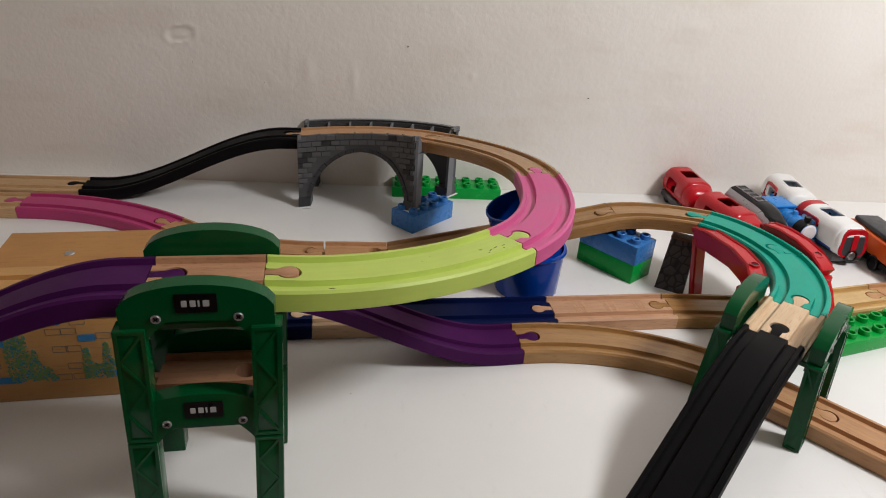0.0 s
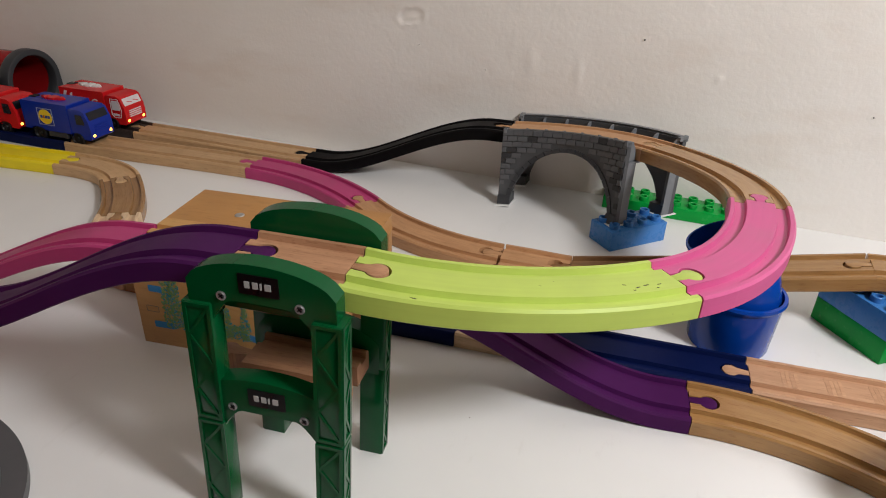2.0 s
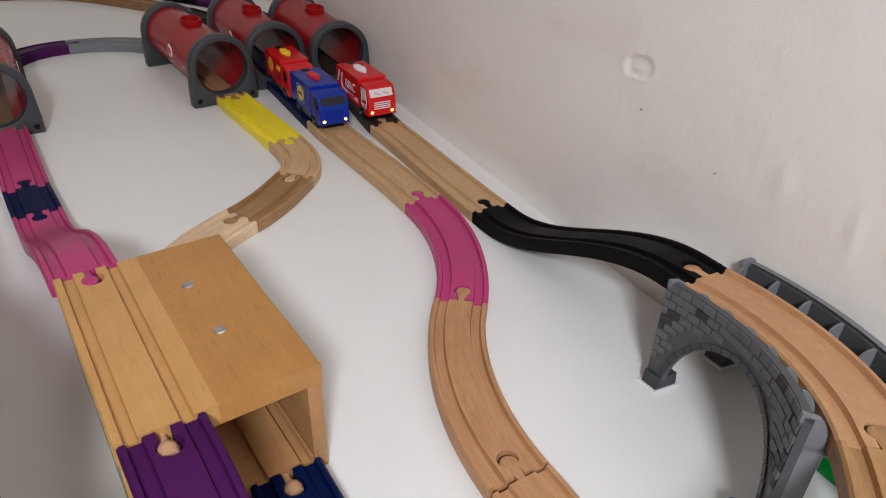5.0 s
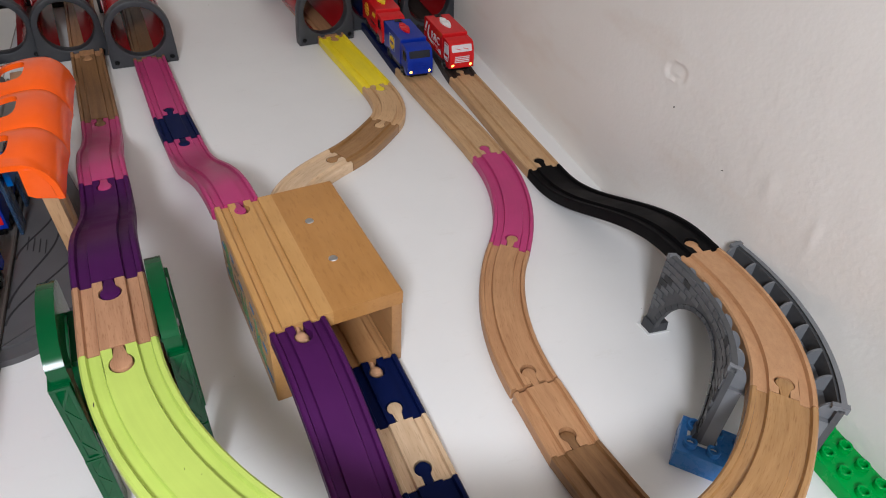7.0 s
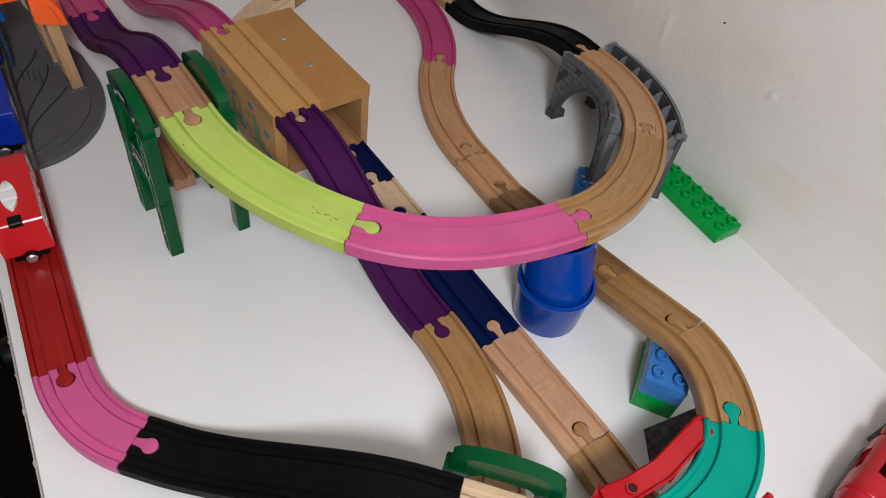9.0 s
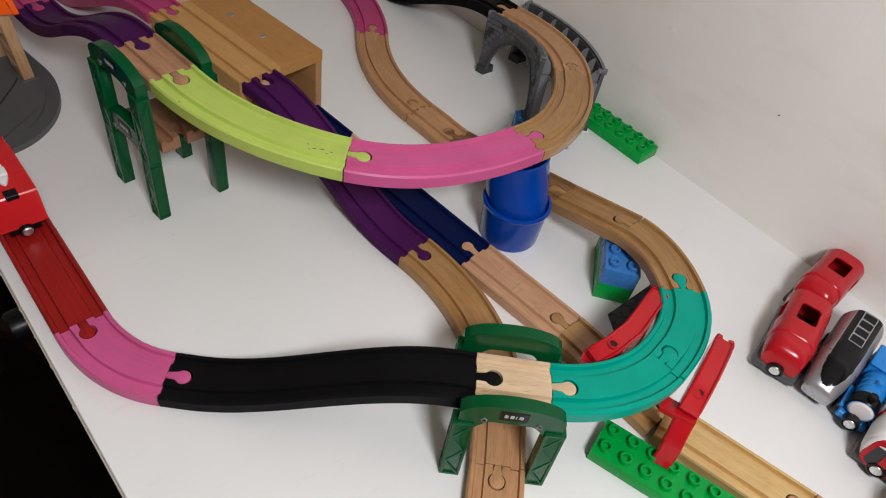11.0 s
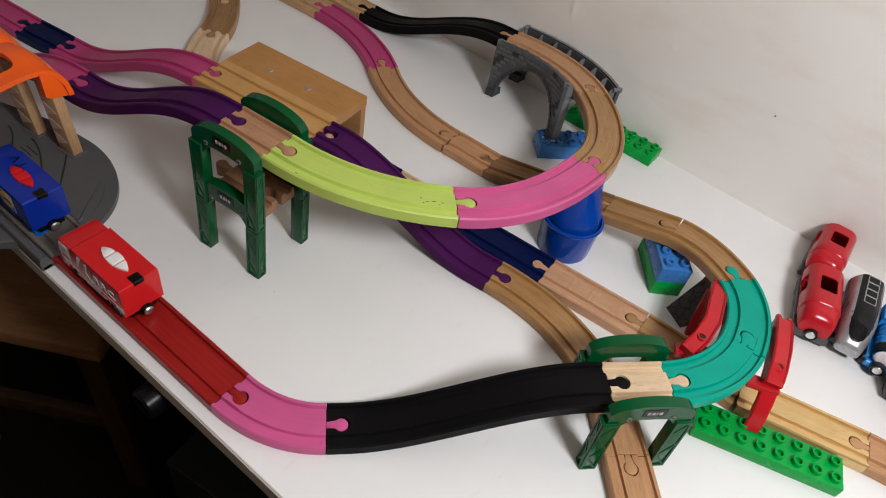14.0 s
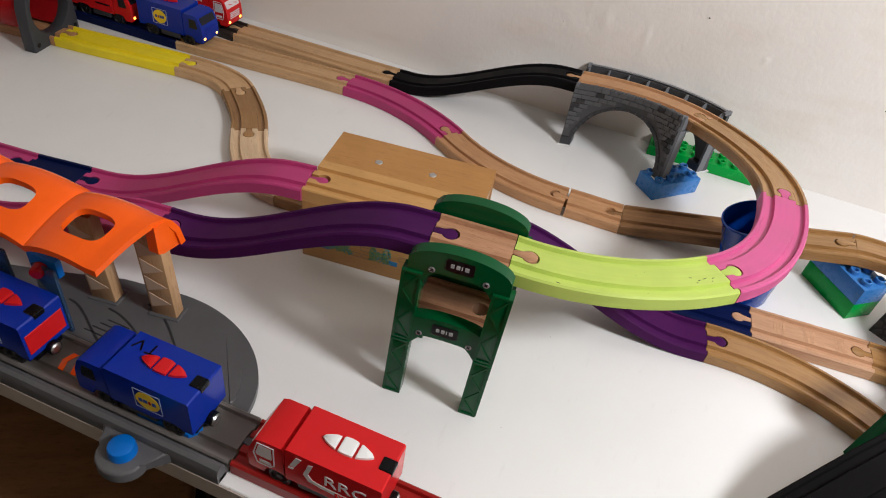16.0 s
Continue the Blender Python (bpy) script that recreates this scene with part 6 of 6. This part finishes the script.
def magnet(base, x):
    s = 1 if x > 0 else -1
    bm = bmesh.new()
    add_lathe(bm, [(0.0, -0.004), (0.0062, -0.004), (0.0068, -0.003), (0.0068, 0.0030), (0.0058, 0.0034), (0.0052, 0.0010)], 20, pose(x, 0, 0.0125, 0, 90 * s, 0))
    holder = part("magnet_holder", bm, M_TYRE, base, "black ring round a magnet")
    bm = bmesh.new()
    add_lathe(bm, [(0.0, -0.003), (0.0046, -0.003), (0.0050, 0.0020), (0.0042, 0.0032), (0.0, 0.0036)], 20, pose(x, 0, 0.0125, 0, 90 * s, 0))
    part("magnet", bm, M_STEEL, holder, "shiny round magnet")


def make_carriage(m, L, body_mat, trim, label, front=True, nose=0.020, H=0.0410, blunt=0.40, lean=0.20):
    """Carriage with an open roof and sides; the blunt nose is a smaller shell stepping out of the body."""
    base = thing("toy_carriage", m, label, "toy train", "trains parked by the wall")
    part("underframe", box(-L / 2 + 0.001, L / 2 + (0.0022 if trim is None else -0.001), -0.0186, 0.0186, 0.0045, 0.0125, 0.002, 2), M_GREYFRAME, base, "grey underframe with a bumper")
    back = nose * 0.72 if front else 0.0
    holes = [(-0.0120, 0.0105, 0.0170, 0, 0), (-0.0150, 0.0080, 0.0, 0.0195, 0.0325)]
    bm = shell(L - back, 0.0192, 0.0105, H, 0.0060, 0.10, 64, 48, holes, lean)
    bm.transform(pose(-back / 2, 0, 0))
    body = part("body", bm, body_mat, base, angle=50)
    if front:
        bm = shell(nose + 0.012, 0.0183, 0.0108, H - 0.0018, nose, blunt, 48, 16, (), lean)
        bm.transform(pose(L / 2 - nose / 2 - 0.006, 0, 0))
        part("nose", bm, body_mat, body, angle=50)
    seats = part("inside", box(-L / 2 + 0.010, L / 2 - 0.022, -0.0115, 0.0115, 0.0126, 0.0200, 0.002, 2), M_SKY if trim is not None else M_RED_SHADE, base, "moulded seats inside")
    for x in (-0.0095, -0.0035, 0.0025, 0.0085):
        part("seat_back", box(x - 0.0012, x + 0.0012, -0.0112, 0.0112, 0.0201, 0.0290, 0.0006, 1), M_SKY if trim is not None else M_CARRED, seats)
    for s in (-1, 1):
        if trim is not None:
            bm = bmesh.new()
            hole_plate(bm, rounded(0.0280, 0.0215, 0.004, 3), rounded(0.0232, 0.0150, 0.003, 3), -0.0012, 0.0012, lambda u, v, h: pose(-0.0105, s * 0.0184, 0.0258, -90 * s + 6 * s, 0, 0) @ Vector((u, v, h)))
            part("window_frame", bm, trim, body, "coloured window surround")
    add_wheels(base, (-L * 0.28, L * 0.28), 0.0070)
    magnet(base, L / 2 if front else -L / 2)
    return base, body


def at_wall(x0, y0, x1, y1):
    """Pose half way between a nose and a tail on the table."""
    return pose((x0 + x1) / 2, (y0 + y1) / 2, 0, 0, 0, math.degrees(math.atan2(y0 - y1, x0 - x1)))


M_GREYFRAME = plastic("grey_underframe", (0.07, 0.072, 0.075), rough=0.4)
make_carriage(at_wall(0.4495, 0.674, 0.4325, 0.755), 0.080, M_CARRED, None, "glossy red metro carriage with open windows", True, 0.022, 0.0415, 0.27)
make_carriage(at_wall(0.4295, 0.762, 0.4275, 0.833), 0.069, M_CARRED, None, "glossy red metro carriage against the wall", True, 0.017, 0.0415, 0.30)
b1, w1 = make_carriage(at_wall(0.5480, 0.660, 0.5405, 0.737), 0.077, M_WHITE, M_CARRED, "white passenger carriage with red door frames", True, 0.006, 0.0430, 0.12, 0.20)
b2, w2 = make_carriage(at_wall(0.5400, 0.745, 0.5490, 0.817), 0.072, M_WHITE, M_CARRED, "white passenger carriage behind another by the wall", False, 0.0, 0.0430, 0.12, 0.20)
part("blue_band", shell(0.0655, 0.0195, 0.0105, 0.0432, 0.0060, 0.10, 64, 48, (), 0.20, lambda c: 0.0125 < c.z < 0.0172 and c.x < 0.030, 0.0004), M_SIGN_BLUE, w1, "blue band along the sill")
part("blue_band", shell(0.0715, 0.0195, 0.0105, 0.0432, 0.0060, 0.10, 64, 48, (), 0.20, lambda c: 0.0125 < c.z < 0.0172, 0.0004), M_SIGN_BLUE, w2, "blue band along the sill")
part("red_end", shell(0.0735, 0.0195, 0.0105, 0.0434, 0.0, 0.0, 64, 48, (), 0.20, lambda c: c.x < -0.0250 and c.z > 0.0172, 0.0004), M_CARRED, w1, "red band at the joint")
for w_, x in ((w1, 0.017), (w2, 0.023)):
    bm = bmesh.new()
    add_lathe(bm, [(0.0, 0.0010), (0.0028, 0.0010), (0.0030, 0.0)], 18, pose(x, 0.0190, 0.0215, -86, 0, 0))
    part("roundel", bm, M_SIGN_BLUE, w_, "round blue mark")
bm = bmesh.new()
add_prism(bm, rounded(0.0260, 0.0230, 0.006, 4, 0, 0.0240), 0.0, 0.0030, lambda u, v, h: Vector((0.0376 + h - 0.10 * (v - 0.012), u * (1 - 6 * (v - 0.0125)), v)))
part("front_panel", bm, M_DGREY, w1, "dark front panel")
bm = bmesh.new()
hole_plate(bm, rounded(0.0335, 0.0295, 0.009, 4, 0, 0.0258), rounded(0.0255, 0.0225, 0.006, 4, 0, 0.0240), 0.0, 0.0040, lambda u, v, h: Vector((0.0366 + h - 0.10 * (v - 0.012), u * (1 - 6 * (v - 0.0125)), v)))
part("front_rim", bm, M_CARRED, w1, "red rim round the front")
bm = bmesh.new()
add_prism(bm, rounded(0.0062, 0.0205, 0.0005, 2, 0, 0.0245), 0.0031, 0.0040, lambda u, v, h: Vector((0.0376 + h - 0.10 * (v - 0.012), u, v)))
part("front_stripe", bm, M_CARRED, w1, "red stripe down the front")


def make_streamliner():
    L, H = 0.096, 0.0415
    base = thing("toy_streamliner", at_wall(0.4840, 0.679, 0.4745, 0.774), "silver and black streamlined toy locomotive by the wall", "toy train", "trains parked by the wall")
    part("underframe", box(-L / 2 + 0.004, L / 2 - 0.012, -0.0150, 0.0150, 0.0045, 0.0120, 0.002, 2), M_GREYFRAME, base)
    body = part("body", shell(L, 0.0172, 0.0095, H, 0.046, 0.60, 96, 96, (), 0.30), M_SILVER, base, angle=60)

    def on_top(c):
        u = (c.x - 0.016) / 0.0285
        width = 0.0108 * math.sqrt(max(0.0, 1 - max(0.0, u) ** 2.6))
        return abs(c.y) < width and c.z > 0.0165

    panel = part("roof_panel", shell(L + 0.0006, 0.0175, 0.0095, H + 0.0003, 0.046, 0.60, 96, 96, (), 0.30, on_top, 0.0003), M_GLOSSBLACK, body, "glossy black roof and nose panel", angle=60)
    for i in range(4):
        bm = bmesh.new()
        hole_plate(bm, rounded(0.0112, 0.0120, 0.001, 2), rounded(0.0096, 0.0104, 0.0008, 2), -0.0004, 0.0005, lambda u, v, h: Vector((-0.0395 + i * 0.0112 + u, v, H + 0.0004 + h)))
        part("roof_vent", bm, M_SILVER, panel, "pale frame of a roof vent")
    for s in (-1, 1):
        bm = shell(L + 0.0006, 0.0175, 0.0095, H + 0.0003, 0.046, 0.60, 96, 96, (), 0.30, lambda c: 0.0225 < c.z < 0.0262 and c.y * s > 0 and c.x < 0.020, 0.0003)
        part("side_stripe", bm, M_PLUM, body, "dark plum stripe along the side")
        bm = bmesh.new()
        add_lathe(bm, [(0.0, 0.0010), (0.0022, 0.0008), (0.0028, 0.0)], 14, pose(L / 2 - 0.0030, s * 0.0085, 0.0175, 0, 62, 0))
        part("headlamp", bm, M_STEEL, body)
    add_wheels(base, (-0.028, 0.018), 0.0065)


def make_steam_engine():
    base = thing("toy_steam_engine", at_wall(0.5155, 0.681, 0.5075, 0.757), "small bright blue toy steam engine between other trains", "toy train", "trains parked by the wall")
    part("underframe", box(-0.038, 0.034, -0.0118, 0.0118, 0.0055, 0.0130, 0.001, 1), M_SKY, base)
    for s in (-1, 1):
        part("running_board", box(0.0040, 0.0300, min(s * 0.0105, s * 0.0140), max(s * 0.0105, s * 0.0140), 0.0131, 0.0170, 0.0008, 2), M_SKY, base)
    bm = bmesh.new()
    add_lathe(bm, [(0.0, 0.0), (0.0095, 0.0), (0.0100, 0.001), (0.0100, 0.044), (0.0, 0.044)], 28, pose(-0.012, 0, 0.0235, 0, 90, 0))
    boiler = part("boiler", bm, M_SKY, base)
    for x in (-0.006, 0.001, 0.008):
        bm = bmesh.new()
        add_lathe(bm, [(0.0100, -0.0008), (0.0106, -0.0005), (0.0106, 0.0005), (0.0100, 0.0008)], 28, pose(x, 0, 0.0235, 0, 90, 0))
        part("boiler_band", bm, M_SKY, boiler)
    bm = bmesh.new()
    add_lathe(bm, [(0.0, 0.0018), (0.0075, 0.0014), (0.0092, 0.0)], 24, pose(0.0322, 0, 0.0235, 0, 90, 0))
    part("front_disc", bm, M_DECAL, boiler, "plain pale grey front disc")
    bm = bmesh.new()
    add_lathe(bm, [(0.0100, -0.001), (0.0109, 0.0), (0.0109, 0.012), (0.0100, 0.013)], 28, pose(0.0192, 0, 0.0235, 0, 90, 0))
    part("smokebox_band", bm, M_BLACK, boiler)
    bm = bmesh.new()
    add_lathe(bm, [(0.0, 0.006), (0.0032, 0.006), (0.0036, 0.005), (0.0030, 0.0), (0.0, 0.0)], 18, pose(0.0250, 0, 0.0330))
    part("funnel", bm, M_BLACK, boiler)
    bm = bmesh.new()
    add_lathe(bm, [(0.0, 0.0042), (0.0022, 0.0036), (0.0032, 0.0012), (0.0034, -0.002)], 18, pose(0.0050, 0, 0.0335))
    part("dome", bm, M_SKY, boiler)
    part("cab", box(-0.038, -0.012, -0.0125, 0.0125, 0.0131, 0.0330, 0.0015, 2), M_SKY, base)
    part("cab_roof", box(-0.0390, -0.0105, -0.0132, 0.0132, 0.0331, 0.0362, 0.0014, 3), M_SKY, base, "blue cab roof")
    add_wheels(base, (-0.026, 0.0, 0.024), 0.0075, 0.0125)
    magnet(base, 0.0375)


def make_orange_engine():
    base = thing("toy_diesel", at_wall(0.5850, 0.600, 0.5880, 0.712), "orange and black toy diesel locomotive by the wall", "toy train", "trains parked by the wall")
    part("underframe", box(-0.056, 0.055, -0.0150, 0.0150, 0.0055, 0.0130, 0.001, 1), M_BLACK, base)
    body = part("body", box(-0.054, 0.034, -0.0160, 0.0160, 0.0132, 0.0330, 0.0025, 3), M_ORANGE_T, base)
    part("hood", box(0.0342, 0.054, -0.0150, 0.0150, 0.0132, 0.0290, 0.003, 3), M_ORANGE_T, base)
    part("roof", box(-0.050, 0.012, -0.0130, 0.0130, 0.0332, 0.0390, 0.002, 2), M_DGREY, base, "dark grey roof")
    part("cab_roof", box(0.0140, 0.0320, -0.0165, 0.0165, 0.0332, 0.0420, 0.002, 2), M_DGREY, base)
    for s in (-1, 1):
        part("window", prism_xz(rounded(0.0110, 0.0080, 0.001, 2, 0.023, 0.0265), min(s * 0.0158, s * 0.0165), max(s * 0.0158, s * 0.0165)), M_GLASSY, body)
    add_wheels(base, (-0.038, 0.003, 0.037), 0.0080)
    magnet(base, 0.0570)


make_streamliner()
make_steam_engine()
make_orange_engine()


# ---- under the table edge ----
# stool wood darkened for legs and rails: shade below the seat in the colour
M_STOOL_SHADE = wood("shaded_stool_wood", (0.045, 0.022, 0.010), (0.022, 0.010, 0.005), along="Object", stretch=(60, 60, 6), spec=0.1)


def make_stool():
    a = radians(30)
    base = thing("stool", pose(-0.235, 0.268, -0.300, 0, 0, 30), "brown wooden stool half under the table", "stool")
    part("seat", box(-0.34, 0.0, 0.0, 0.30, -0.030, 0.0, 0.006, 3), M_STOOL, base)
    for x in (-0.315, -0.025):
        for y in (0.025, 0.275):
            part("leg", box(x - 0.018, x + 0.018, y - 0.018, y + 0.018, -0.450, -0.0302, 0.003, 2), M_STOOL_SHADE, base)
    for y in (0.025, 0.275):
        part("rail", box(-0.296, -0.044, y - 0.009, y + 0.009, -0.26, -0.225, 0.002, 2), M_STOOL_SHADE, base)


make_stool()


def make_knob():
    base = thing("black_tube", pose(0.027, 0.253, -0.0395, 0, 0, 0), "glossy black round tube end under the table edge", "tube")
    bm = bmesh.new()
    add_lathe(bm, [(0.0, 0.062), (0.0125, 0.062), (0.0145, 0.060), (0.0150, 0.056), (0.0150, 0.0), (0.0, 0.0)], 28, pose(0, 0.01, 0, 90, 0, 0))
    part("tube_end", bm, M_BLACK, base)
    part("bracket", box(-0.020, 0.020, 0.010, 0.060, -0.020, 0.0365, 0.002, 1), M_BLACK, base)


make_knob()


def make_box_under():
    base = thing("storage_box", pose(0.06, 0.42, -0.75, 0, 0, 8), "dark cardboard toy box on the floor, under-table shade in its colour", "box")
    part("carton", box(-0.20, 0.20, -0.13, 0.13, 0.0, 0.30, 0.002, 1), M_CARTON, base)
    for i, (x, z, w) in enumerate(((-0.1, 0.24, 0.09), (0.06, 0.20, 0.12), (-0.06, 0.12, 0.07))):
        part("print_bar", box(x - w / 2, x + w / 2, -0.1312, -0.1302, z - 0.008, z + 0.008), M_DECAL, base)


# dark carton, blackened further to hold the shade under the table
M_CARTON = plastic("shaded_carton", (0.006, 0.0065, 0.007), rough=0.6)
make_box_under()
